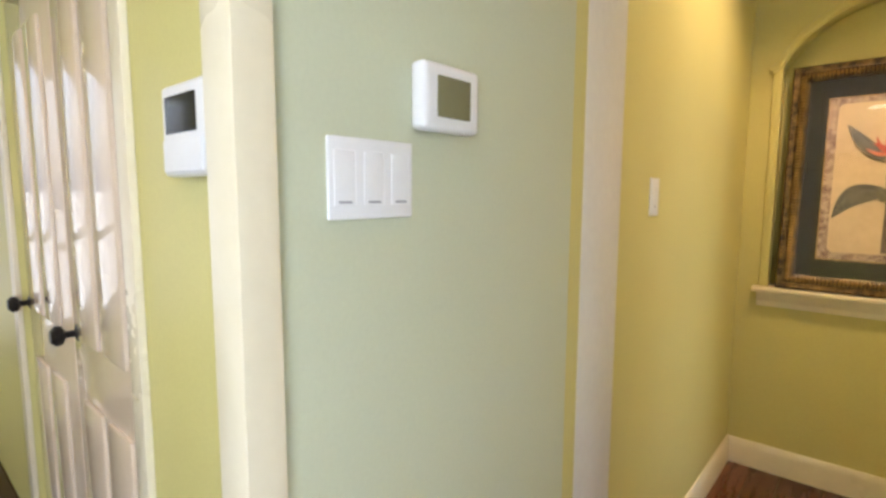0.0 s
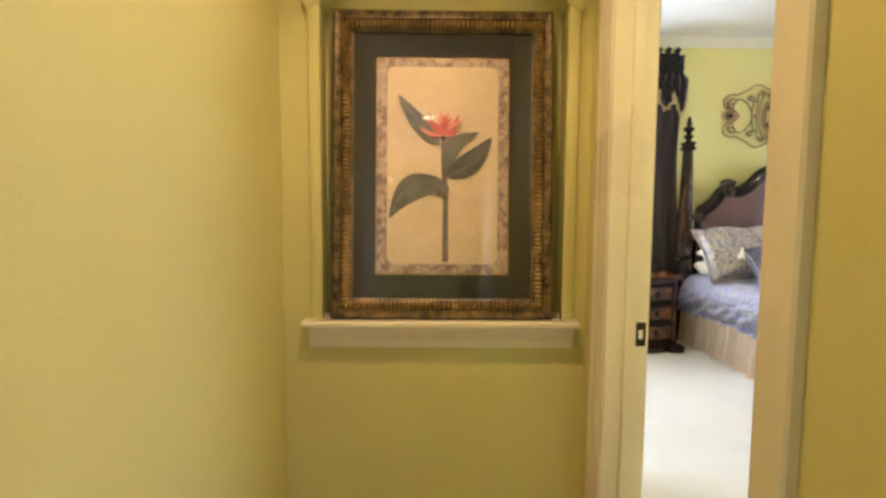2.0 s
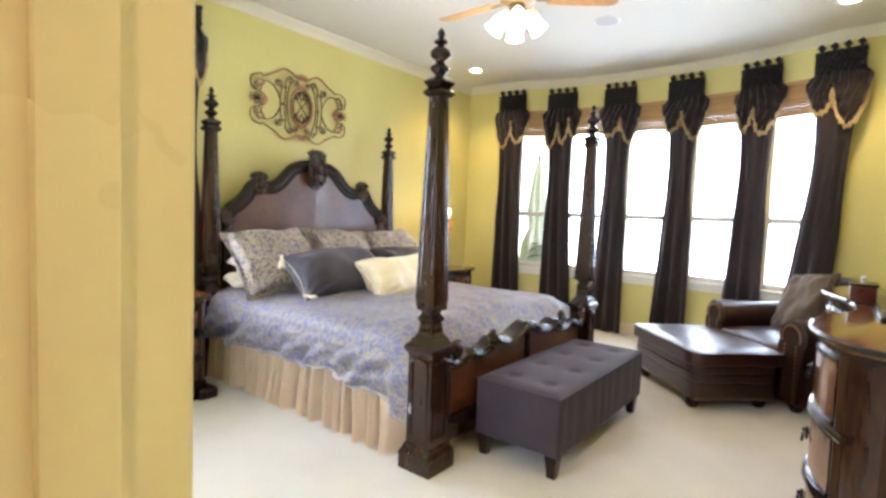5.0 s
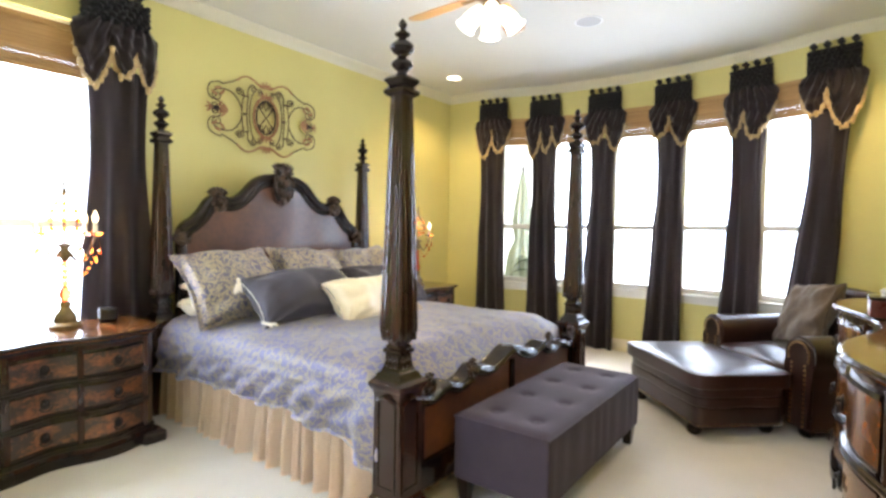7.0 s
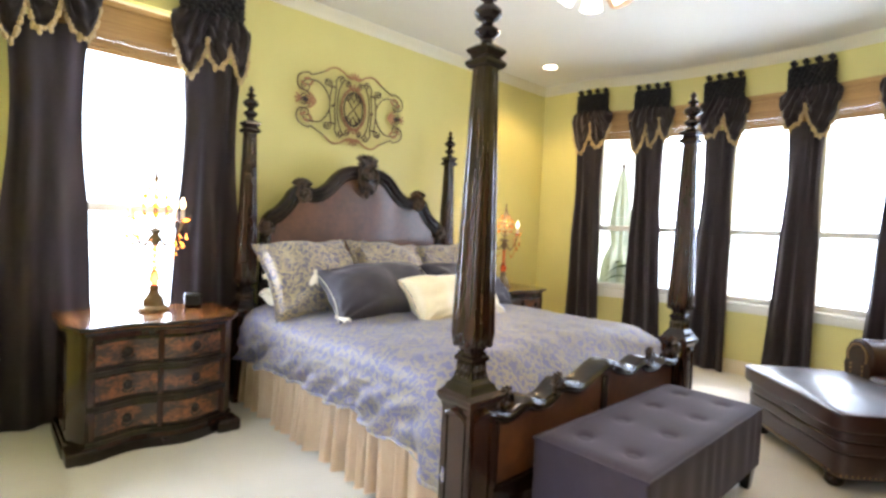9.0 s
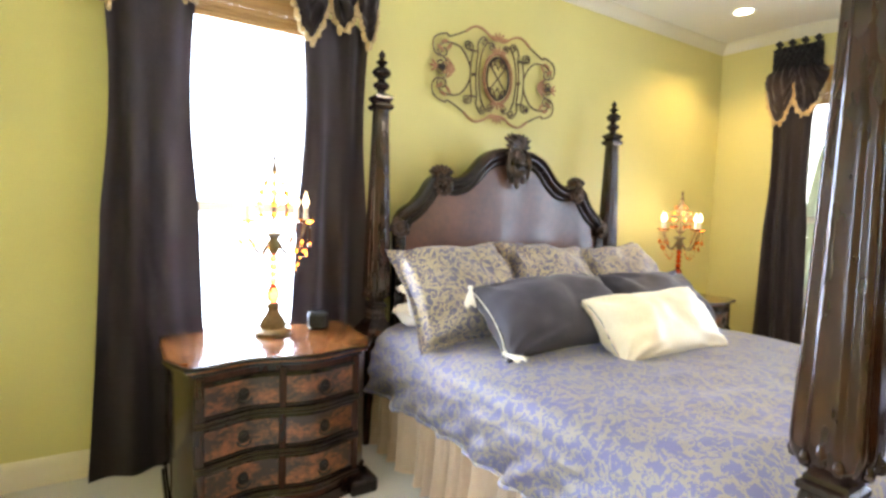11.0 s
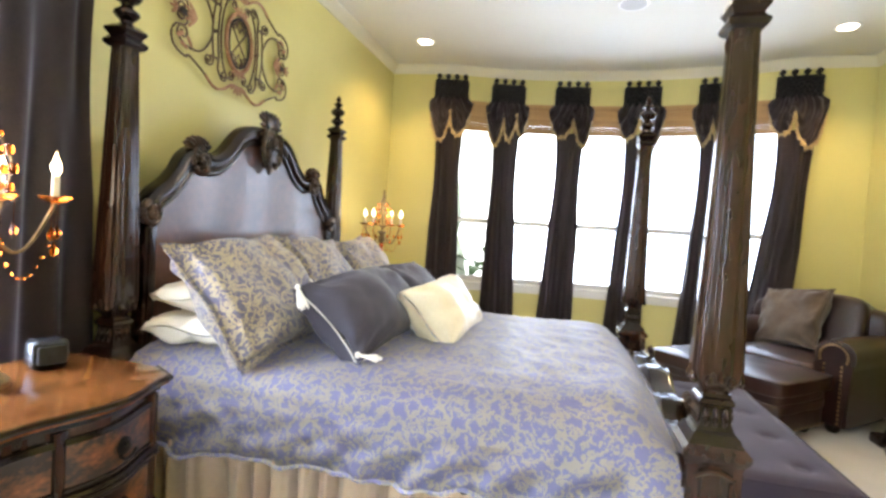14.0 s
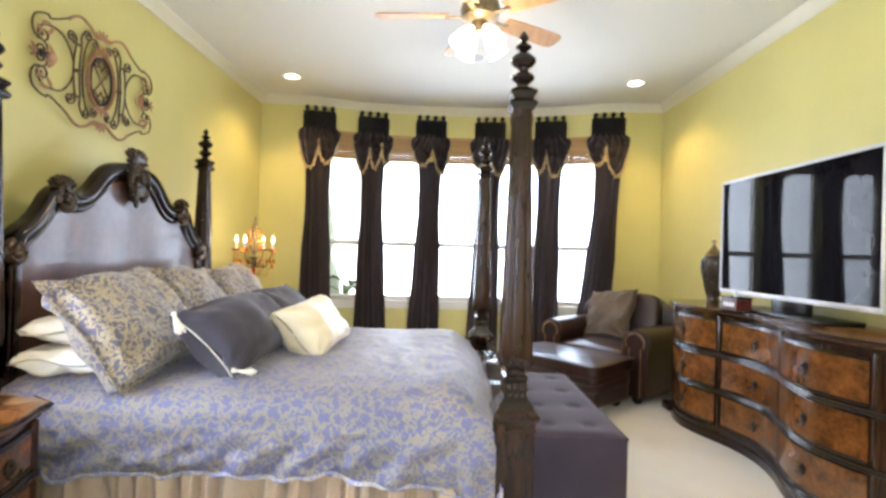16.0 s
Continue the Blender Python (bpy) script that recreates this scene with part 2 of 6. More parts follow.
# bedroom shell
WIN_N = (-2.10, -1.28, 0.62, 2.72)
wall("wall_north", (2.84, 0), (XW, 0), 0.16, CH, [(2.84 - WIN_N[1], 2.84 - WIN_N[0], WIN_N[2], WIN_N[3])])
wall("wall_south", (XW, YS), (2.78, YS), 0.14, CH)
wall("wall_west", (XW, 0), (XW, YS), 0.12, CH, [(1.55, 2.85, 0, 2.44), (3.90, 4.66, 0, 2.44)])
for i in range(7):
    p, q = BAY[i], BAY[i + 1]
    L = math.dist(p, q)
    ops = [(0.06, L - 0.06, 0.72, 2.74)] if 1 <= i <= 5 else []
    wall("wall_east_%d" % (i + 1), p, q, 0.16, CH, ops)
for p in BAY[1:-1]:
    solid("trim_post", add_lathe(bmesh.new(), [(0.085, 0), (0.085, CH)], 12, m=Matrix.Translation((p[0] + 0.10, p[1], 0))), SILLPAINT, "painted corner post between the bay windows", "trim", kind="structure")

# blocks outside the bay's end corners, added to keep light from leaking in
solid("trim_corner_north", box(BAY[-1][0] + 0.004, BAY[-1][0] + 0.22, BAY[-1][1] + 0.004, BAY[-1][1] + 0.20, 0, CH, 0.01), SILLPAINT, "unseen block added against light leaking where bay and wall meet", "trim", kind="structure")
solid("trim_corner_south", box(BAY[0][0] + 0.004, BAY[0][0] + 0.22, BAY[0][1] - 0.20, BAY[0][1] - 0.004, 0, CH, 0.01), SILLPAINT, "unseen block added against light leaking where bay and wall meet", "trim", kind="structure")


def slab(name, pts, z0, z1, material, label, category):
    return solid(name, add_extrude(bmesh.new(), pts, "z", z0, z1), material, label, category, kind="structure", smooth=None)


slab("floor_bedroom", [(XW - 0.06, YS), *BAY, (XW - 0.06, 0)], -0.08, 0.0, CARPET, "thick cream wall-to-wall carpet", "floor")
slab("ceiling_bedroom", [(XW - 0.13, YS - 0.14), (2.95, YS - 0.14), *[(x + 0.17, y) for x, y in BAY[1:-1]], (3.0, 0.16), (XW - 0.13, 0.16)], CH, CH + 0.1, CEIL, "smooth white bedroom ceiling", "ceiling")

CROWN = [(0, -0.105), (0.012, -0.105), (0.018, -0.085), (0.045, -0.055), (0.062, -0.035), (0.075, -0.022), (0.082, -0.012), (0.082, 0), (0, 0)]
BASE = [(0, 0), (0.016, 0), (0.016, 0.10), (0.012, 0.118), (0.008, 0.128), (0.004, 0.135), (0, 0.135)]
solid("trim_crown", add_moulding(bmesh.new(), [(XW, YS), *BAY, (XW, 0)], [(o * 0.85, CH - 0.001 + z * 0.82) for o, z in CROWN], True), CROWNPAINT, "white crown moulding round the bedroom ceiling", "moulding", kind="structure", smooth=35)
for name, path in (("baseboard_east", [(XW, YS), *BAY, (XW, 0), (XW, -1.45)]), ("baseboard_west", [(XW, -2.95), (XW, -3.80)])):
    solid(name, add_moulding(bmesh.new(), path, BASE), TRIM, "cream painted baseboard", "baseboard", kind="structure", smooth=35)

# hall, with its arched niche
HX, HY = -4.05, -3.69
NX0, NX1, NZ0, NZS, NZA = -3.925, -3.075, 0.935, 2.015, 2.285


def arch_z(x):
    h, w = NZA - NZS, (NX1 - NX0) / 2
    r = (w * w + h * h) / (2 * h)
    return NZA - r + math.sqrt(max(0, r * r - (x - (NX0 + NX1) / 2) ** 2))


bm = bmesh.new()
add_box(bm, HX - 0.12, NX0, HY, HY + 0.24, 0, HH)
add_box(bm, NX1, XH, HY, HY + 0.24, 0, HH)
add_box(bm, NX0, NX1, HY, HY + 0.24, 0, NZ0)
add_box(bm, NX0, NX1, HY + 0.13, HY + 0.24, NZ0, HH)
N = 24
for i in range(N):
    a, b = NX0 + (NX1 - NX0) * i / N, NX0 + (NX1 - NX0) * (i + 1) / N
    za, zb = arch_z(a), arch_z(b)
    add_extrude(bm, [(a, za), (b, zb), (b, HH), (a, HH)], "y", HY, HY + 0.13)
bmesh.ops.remove_doubles(bm, verts=bm.verts, dist=1e-4)
solid("wall_niche", bm, WALL, "olive yellow hall wall with an arched picture niche", "wall", kind="structure", smooth=20)

# raised plaster bead round the niche, in two jambs and an arch
bm = bmesh.new()
for x in (NX0, NX1):
    s = -1 if x == NX0 else 1
    xs = sorted((x - s * 0.012, x + s * 0.028))
    add_box(bm, xs[0], xs[1], HY - 0.016, HY + 0.02, NZ0 + 0.02, NZS - 0.005, 0.007)
solid("trim_niche_jamb", bm, WALL, "wall-coloured moulded jambs of the picture niche", "trim", kind="structure")
bm = bmesh.new()
cols = []
for i in range(33):
    x = NX0 - 0.028 + (NX1 - NX0 + 0.056) * i / 32
    xc = min(NX1, max(NX0, x))
    z = arch_z(xc) - (0.02 if x != xc else 0)
    k = (x - (NX0 + NX1) / 2) * 1.55
    n = Vector((k, 0, 1)).normalized()
    sec = [(-0.012, 0.02), (-0.012, -0.014), (0.002, -0.026), (0.026, -0.022), (0.032, -0.008), (0.032, 0.02)]
    cols.append([bm.verts.new((x + n.x * o, HY + y, z + n.z * o)) for o, y in sec])
for a, b in zip(cols, cols[1:]):
    for j in range(6):
        bm.faces.new((a[j], b[j], b[(j + 1) % 6], a[(j + 1) % 6]))
bm.faces.new(cols[0])
bm.faces.new(list(reversed(cols[-1])))
solid("trim_niche_arch", bm, WALL, "wall-coloured arched moulding over the picture niche", "trim", kind="structure")
SILLP = [(0.10, 0), (-0.060, 0), (-0.064, -0.006), (-0.064, -0.018), (-0.052, -0.024), (-0.044, -0.036), (-0.036, -0.052), (-0.030, -0.056), (-0.030, -0.068), (0.0, -0.072), (0.10, -0.072)]
bm = bmesh.new()
add_extrude(bm, [(HY + y, NZ0 + 0.023 + z) for y, z in SILLP[:2] + SILLP[2:5] + [(0.0, -0.024), (0.10, -0.024)]], "x", -3.975, -3.035)
add_extrude(bm, [(HY + y, NZ0 + 0.023 + z) for y, z in [(0.0, -0.024), (-0.050, -0.024), (-0.046, -0.040), (-0.036, -0.062), (-0.028, -0.072), (-0.028, -0.096), (0.0, -0.100)]], "x", -3.955, -3.05)
solid("trim_niche_sill", bm, TRIM, "cream moulded sill under the picture niche", "sill", kind="structure", smooth=30)

wall("wall_hall_west", (HX, HY), (HX, -5.38), 0.12, HH)
solid("trim_pilaster", box(HX - 0.12, -4.0, -5.60, -5.38, 0, HH, 0.012), SILLPAINT, "off-white painted opening trim in the hall", "trim", kind="structure")
wall("wall_return", (-4.0, -5.60), (-4.0, -5.655), 0.14, HH)
wall("wall_thermostat", (-4.0, -5.655), (-4.0, -6.352), 0.14, HH, material=DAYLIT_WALL, label="hall wall with controls, cool daylight tinted into its paint")
solid("trim_corner_casing", box(-4.05, -3.982, -6.402, -6.352, 0, HH, 0.008), TRIM, "cream casing on the corner of the side opening", "trim", kind="structure")
DY = -6.27
wall("wall_side_north", (-4.14, DY), (-7.4, DY), 0.12, HH, [(0.58, 1.82, 0, 2.1)])
wall("wall_side_west", (-7.4, DY), (-7.4, -8.8), 0.12, HH, [(0.14, 1.74, 0.5, 2.3)])
wall("wall_hall_south", (-7.4, -8.8), (XW, -8.8), 0.12, HH)
wall("wall_hall_east", (XH, -8.8), (XH, YS), 0.12, HH, [(0.5, 2.0, 0.5, 2.3)])
slab("ceiling_hall", [(-7.52, -8.92), (XH, -8.92), (XH, HY + 0.24), (-7.52, HY + 0.24)], HH, HH + 0.1, CEIL, "white hall ceiling", "ceiling")
solid("baseboard_niche", add_moulding(bmesh.new(), [(XH, -3.81), (XH, HY), (HX, HY), (HX, -5.38)], BASE), TRIM, "cream painted hall baseboard", "baseboard", kind="structure", smooth=35)
solid("baseboard_hall_east", add_moulding(bmesh.new(), [(XH, -8.7), (XH, -4.75)], BASE), TRIM, "cream painted hall baseboard", "baseboard", kind="structure", smooth=35)

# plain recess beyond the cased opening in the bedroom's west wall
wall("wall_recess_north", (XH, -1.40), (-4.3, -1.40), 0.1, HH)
# pierced for an unseen window, added to brighten the bed's west side
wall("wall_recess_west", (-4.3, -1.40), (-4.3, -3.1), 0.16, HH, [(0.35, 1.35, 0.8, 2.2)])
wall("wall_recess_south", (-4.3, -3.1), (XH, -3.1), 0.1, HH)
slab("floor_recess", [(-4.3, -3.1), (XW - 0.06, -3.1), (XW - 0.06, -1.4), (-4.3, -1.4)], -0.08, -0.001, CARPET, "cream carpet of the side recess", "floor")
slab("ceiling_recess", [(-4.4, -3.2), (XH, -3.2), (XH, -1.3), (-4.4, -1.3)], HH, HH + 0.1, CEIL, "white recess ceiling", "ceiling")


def casing_on(name, x, side, y0, y1, top, label):
    """Door lining and moulded casing round an opening in the west wall."""
    root = thing(name, label, "door frame", kind="structure")
    for nm, (a, b) in (("jamb", (y0 - 0.001, y0 + 0.018)), ("jamb", (y1 - 0.018, y1 + 0.001))):
        part(nm, box(XH - 0.005, XW + 0.005, a, b, 0, top, 0.003), TRIM, root)
        inner = b if a < (y0 + y1) / 2 - 0.2 else a
        s = 1 if inner == b else -1
        ys = sorted((inner, inner + s * 0.012))
        part("door_stop", box(XW - 0.07, XW - 0.035, ys[0], ys[1], 0, top - 0.018, 0.003), TRIM, root)
    part("head", box(XH - 0.005, XW + 0.005, y0, y1, top - 0.018, top, 0.003), TRIM, root)
    for x0, s in ((XH, -1), (XW, 1)):
        for ya, yb, d in ((y0 - 0.085, y0 + 0.008, -1), (y1 - 0.008, y1 + 0.085, 1)):
            prof = [(0, 0), (0.011, 0), (0.013, 0.02), (0.018, 0.035), (0.018, 0.060), (0.022, 0.068), (0.022, 0.088), (0.017, 0.093), (0, 0.093)]
            bm = bmesh.new()
            poly = [(x0 + s * o, (ya + t) if d > 0 else (yb - t)) for o, t in prof]
            add_extrude(bm, poly, "z", 0, top + 0.0)
            part("casing", bm, TRIM, root, smooth=25)
        xs = sorted((x0, x0 + s * 0.02))
        part("casing_head", box(xs[0], xs[1], y0 - 0.085, y1 + 0.085, top, top + 0.09, 0.004), TRIM, root)
    return root


door_1 = casing_on("door_frame_1", 0, 0, DOOR_Y[0], DOOR_Y[1], 2.44, "cream painted bedroom door frame standing open")
part("strike_plate", box(XW - 0.034, XW - 0.001, -3.921, -3.917, 0.925, 0.998, 0.001), BLACKIRON, door_1, "dark bronze strike plate")
part("strike_hole", box(XW - 0.024, XW - 0.012, -3.9235, -3.920, 0.948, 0.975), glow("strike_void", (0, 0, 0), 0.0), door_1)
casing_on("door_frame_2", 0, 0, -2.85, -1.55, 2.44, "cream painted cased opening to a recess")


def window(name, p0, p1, u0, u1, z0, z1, label, power=0.0):
    """Two-sash window with a deep stool; local x along the wall, y into the room."""
    m, length = frame_on(p0, p1)
    root = thing(name, label, "window", kind="structure")
    root.matrix_basis = m
    f = 0.055
    for nm, b in (("frame_side", (u0, u0 + f, -0.13, -0.05, z0, z1)), ("frame_side", (u1 - f, u1, -0.13, -0.05, z0, z1)),
                  ("frame_head", (u0 + f, u1 - f, -0.13, -0.05, z1 - f, z1)), ("frame_foot", (u0 + f, u1 - f, -0.13, -0.05, z0, z0 + f)),
                  ("meeting_rail", (u0 + f, u1 - f, -0.12, -0.045, (z0 + z1) / 2 - 0.345, (z0 + z1) / 2 - 0.285))):
        part(nm, box(*b, 0.005), SILLPAINT, root)
    zm = (z0 + z1) / 2 - 0.31
    for a, b in ((z0 + f, zm - 0.02), (zm + 0.02, z1 - f)):
        g = part("pane", box(u0 + f, u1 - f, -0.094, -0.088, a, b), PANE, root)
        g.visible_shadow = False
    part("sill", box(u0 + 0.002, u1 - 0.002, -0.05, 0.045, z0 - 0.03, z0, 0.008), SILLPAINT, root)
    part("apron", box(u0 + 0.03, u1 - 0.03, 0.0, 0.014, z0 - 0.10, z0 - 0.03, 0.004), SILLPAINT, root)
    # area lamp for sky light; behind the recess window it is added fill
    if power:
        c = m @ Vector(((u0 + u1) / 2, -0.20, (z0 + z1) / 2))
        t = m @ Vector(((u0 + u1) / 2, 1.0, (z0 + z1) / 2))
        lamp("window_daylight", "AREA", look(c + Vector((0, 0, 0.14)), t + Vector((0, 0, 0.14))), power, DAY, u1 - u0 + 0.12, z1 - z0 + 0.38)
    return root


PANE = glass("window_glass", (0.97, 0.99, 1.0), 0.0, 1.1)
for i in range(1, 6):
    L = math.dist(BAY[i], BAY[i + 1])
    window("window_%d" % i, BAY[i], BAY[i + 1], 0.06, L - 0.06, 0.72, 2.74, "white two-sash bay window, bright daylight outside", 0 if i == 5 else 60)
window("window_6", (2.84, 0), (XW, 0), 2.84 - WIN_N[1], 2.84 - WIN_N[0], WIN_N[2], WIN_N[3], "white window behind the bedside, bright daylight outside", 212)
window("window_7", (-7.4, DY), (-7.4, -8.8), 0.14, 1.74, 0.5, 2.3, "white window of the side room", 9)
window("window_8", (XH, -8.8), (XH, YS), 0.5, 2.0, 0.5, 2.3, "white window at the end of the hall", 63)
# no window is known here; its lamp is fill light from the west
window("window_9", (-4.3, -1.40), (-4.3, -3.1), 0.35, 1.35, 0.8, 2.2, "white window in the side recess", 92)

# outside
slab("ground", [(-300, -300), (300, -300), (300, 300), (-300, 300)], -0.40, -0.25, surface("pale_paving", (0.45, 0.43, 0.40), (0.6, 0.58, 0.55), 0.8, 1.0, 20, 0.2), "pale paved ground outside the house", "ground")
# emissive sheet behind window 5, added for the washed-out brightness outdoors
solid("backdrop", box(7.0, 7.05, -2.5, 6.0, -0.25, 5.0), glow("bright_haze", (0.93, 0.97, 1.0), 3.0), "glowing sheet added for blown-out daylight beyond the patio", "backdrop", kind="structure")
slab("floor_hall", [(-7.4, -8.8), (XW - 0.06, -8.8), (XW - 0.06, HY), (-7.4, HY)], -0.10, -0.016, DARKWOOD, "dark sub floor of the hall", "floor")


# ---- more materials ----
def damask(name, ground, figure, scale=9.0, rough=0.6):
    """Woven scroll pattern: swirling figure on a sheeny ground."""
    m, nt, bs = nodes_of(name)
    warp = noise_node(nt, scale * 0.55, 2, 0.5)
    co = nt.nodes.new("ShaderNodeTexCoord")
    mix = nt.nodes.new("ShaderNodeVectorMath")
    mix.operation = "MULTIPLY_ADD"
    mix.inputs[1].default_value = (0.16, 0.16, 0.16)
    nt.links.new(warp.outputs["Color"], mix.inputs[0])
    nt.links.new(co.outputs["Object"], mix.inputs[2])
    vo = nt.nodes.new("ShaderNodeTexVoronoi")
    vo.feature = "DISTANCE_TO_EDGE"
    vo.inputs["Scale"].default_value = scale * 1.5
    nt.links.new(mix.outputs[0], vo.inputs["Vector"])
    n2 = nt.nodes.new("ShaderNodeTexNoise")
    n2.inputs["Scale"].default_value, n2.inputs["Detail"].default_value, n2.inputs["Distortion"].default_value = scale * 2.2, 1.5, 2.4
    nt.links.new(co.outputs["Object"], n2.inputs["Vector"])
    ad = nt.nodes.new("ShaderNodeMath")
    ad.operation = "MULTIPLY_ADD"
    ad.inputs[1].default_value = -0.9
    nt.links.new(vo.outputs["Distance"], ad.inputs[0])
    nt.links.new(n2.outputs[0], ad.inputs[2])
    r = ramp_node(nt, [(0.37, ground), (0.41, figure), (0.60, figure), (0.66, ground)])
    nt.links.new(ad.outputs[0], r.inputs[0])
    tone = noise_node(nt, 2.0, 3)
    mul = nt.nodes.new("ShaderNodeMix")
    mul.data_type, mul.blend_type = "RGBA", "MULTIPLY"
    mul.inputs[0].default_value = 1.0
    tr = ramp_node(nt, [(0.3, (0.82, 0.82, 0.82)), (0.7, (1, 1, 1))])
    nt.links.new(tone.outputs[0], tr.inputs[0])
    nt.links.new(r.outputs[0], mul.inputs[6])
    nt.links.new(tr.outputs[0], mul.inputs[7])
    nt.links.new(mul.outputs[2], bs.inputs["Base Color"])
    bs.inputs["Roughness"].default_value = rough
    bs.inputs["Sheen Weight"].default_value = 0.25
    bp = nt.nodes.new("ShaderNodeBump")
    bp.inputs["Strength"].default_value, bp.inputs["Distance"].default_value = 0.35, 0.003
    nt.links.new(ad.outputs[0], bp.inputs["Height"])
    nt.links.new(bp.outputs[0], bs.inputs["Normal"])
    return m


DAMASK = damask("lavender_gold_damask", (0.33, 0.325, 0.56), (0.60, 0.545, 0.445), 13.0, 0.42)
DAMASK2 = damask("gold_plum_damask", (0.125, 0.115, 0.18), (0.45, 0.365, 0.23), 16.0, 0.5)
SATIN = surface("champagne_satin", (0.82, 0.62, 0.44), (0.92, 0.74, 0.56), 0.32, 3, 60, 0.05, sheen=0.2)
CREAM = surface("cream_cloth", (0.77, 0.71, 0.58), (0.87, 0.81, 0.69), 0.55, 3, 120, 0.1, sheen=0.2)
CREAMSATIN = surface("gold_cream_satin", (0.78, 0.65, 0.42), (0.90, 0.79, 0.57), 0.36, 3, 90, 0.08, sheen=0.3)
PLUM = surface("slate_plum_cloth", (0.026, 0.021, 0.031), (0.046, 0.038, 0.051), 0.7, 4, 180, 0.35, sheen=0.15)
GOLDBEAD = surface("tan_bead_fringe", (0.36, 0.25, 0.11), (0.62, 0.46, 0.24), 0.45, 12, 60, 0.1)
BAMBOO = surface("woven_bamboo", (0.30, 0.165, 0.055), (0.52, 0.31, 0.12), 0.6, 5, 60, 0.5, stretch=(0.3, 0.3, 14), bump_dist=0.003)
SMOCK = surface("black_smocked_cloth", (0.008, 0.007, 0.009), (0.022, 0.018, 0.022), 0.7, 20, 90, 0.5, sheen=0.2)
GILT = surface("aged_gilt", (0.12, 0.065, 0.018), (0.54, 0.35, 0.11), 0.38, 14, 60, 0.2, metal=0.45)
GILTDARK = surface("dark_mottled_gilt", (0.028, 0.017, 0.007), (0.34, 0.22, 0.08), 0.42, 22, 70, 0.2, metal=0.3, spread=(0.4, 0.68))
RUSTIRON = surface("rusty_scroll_iron", (0.05, 0.032, 0.02), (0.17, 0.10, 0.05), 0.55, 8, 60, 0.2, metal=0.3)
COPPERLEAF = surface("copper_leaf", (0.27, 0.125, 0.055), (0.46, 0.25, 0.12), 0.5, 12, 60, 0.1, metal=0.3)
NAIL = surface("antique_brass_nail", (0.35, 0.22, 0.10), (0.55, 0.38, 0.2), 0.3, 9, 50, 0.0, metal=0.9)
BRONZE = surface("antique_bronze", (0.09, 0.06, 0.025), (0.30, 0.22, 0.11), 0.4, 10, 60, 0.15, metal=0.6)
AMBER = glass("amber_crystal", (1.0, 0.26, 0.03), 0.03, 1.4)
REDCRYSTAL = glass("red_amber_crystal", (0.9, 0.10, 0.02), 0.03, 1.4)
CLEAR = glass("clear_crystal", (1.0, 0.96, 0.9), 0.02, 1.45)
WHITEPL = surface("white_plastic", (0.78, 0.78, 0.77), (0.84, 0.84, 0.83), 0.35, 2, 60, 0.03)
LCD = surface("grey_green_lcd", (0.17, 0.165, 0.09), (0.20, 0.195, 0.11), 0.25, 2, 30, 0.0)
BLACKPL = surface("black_plastic", (0.008, 0.008, 0.010), (0.016, 0.016, 0.018), 0.25, 3, 60, 0.02)
SILVER = surface("silver_white_plastic", (0.62, 0.64, 0.68), (0.70, 0.72, 0.76), 0.25, 3, 60, 0.0)
SCREEN = surface("dark_glossy_screen", (0.006, 0.006, 0.008), (0.008, 0.008, 0.011), 0.03, 1, 5, 0.0, rough_var=0.01, spec=0.14)
FANWOOD = surface("light_oak_blade", (0.42, 0.22, 0.08), (0.60, 0.36, 0.15), 0.35, 4, 40, 0.05, stretch=(1, 6, 6))
BULB = glow("flame_bulb", (1.0, 0.72, 0.40), 9.0)
CANGLOW = glow("recessed_lamp_lens", (1.0, 0.84, 0.62), 16.0)
SHADEGLOW = glow("lit_glass_shade", (1.0, 0.86, 0.66), 5.0)
VASE = surface("bronze_green_glaze", (0.012, 0.011, 0.010), (0.10, 0.075, 0.05), 0.16, 7, 40, 0.05, metal=0.35, coat=0.5)
CHENILLE = surface("brown_chenille", (0.075, 0.050, 0.032), (0.15, 0.105, 0.07), 0.85, 6, 120, 0.6, sheen=0.3)
LEAFG = surface("broad_leaf", (0.03, 0.07, 0.025), (0.09, 0.16, 0.06), 0.45, 6, 40, 0.1)
UMBRELLA = surface("sage_canvas", (0.44, 0.51, 0.46), (0.56, 0.62, 0.57), 0.8, 5, 90, 0.2)
DOORGLOSS = surface("glossy_cream_door_paint", (0.74, 0.61, 0.46), (0.80, 0.67, 0.52), 0.09, 1.5, 30, 0.02, coat=0.5, rough_var=0.03)
PICGLASS = glass("picture_glass", (1, 1, 1), 0.0, 1.42)


def add_blob(bm, c, r, n=8, m2=None):
    """Small rounded bead or lobe; r is one radius or three."""
    rr = (r, r, r) if not isinstance(r, (tuple, list)) else r
    m = Matrix.Translation(c) @ (m2 if m2 is not None else Matrix.Identity(4)) @ Matrix.Diagonal((*rr, 1))
    bmesh.ops.create_uvsphere(bm, u_segments=n, v_segments=max(4, n // 2 + 1), radius=1.0, matrix=m)


def spiral(c, r0, r1, a0, turns, n=26):
    """Plan spiral in the xz plane round c."""
    out = []
    for i in range(n):
        t = i / (n - 1)
        a = a0 + turns * 2 * math.pi * t
        r = r0 + (r1 - r0) * t
        out.append((c[0] + r * math.cos(a), c[1], c[2] + r * math.sin(a)))
    return out


# ---- the bed ----
BX = 0.03
BZ = 0.715
bed = thing("four_poster_bed", "dark carved wooden four-poster bed with fluted posts", "bed")


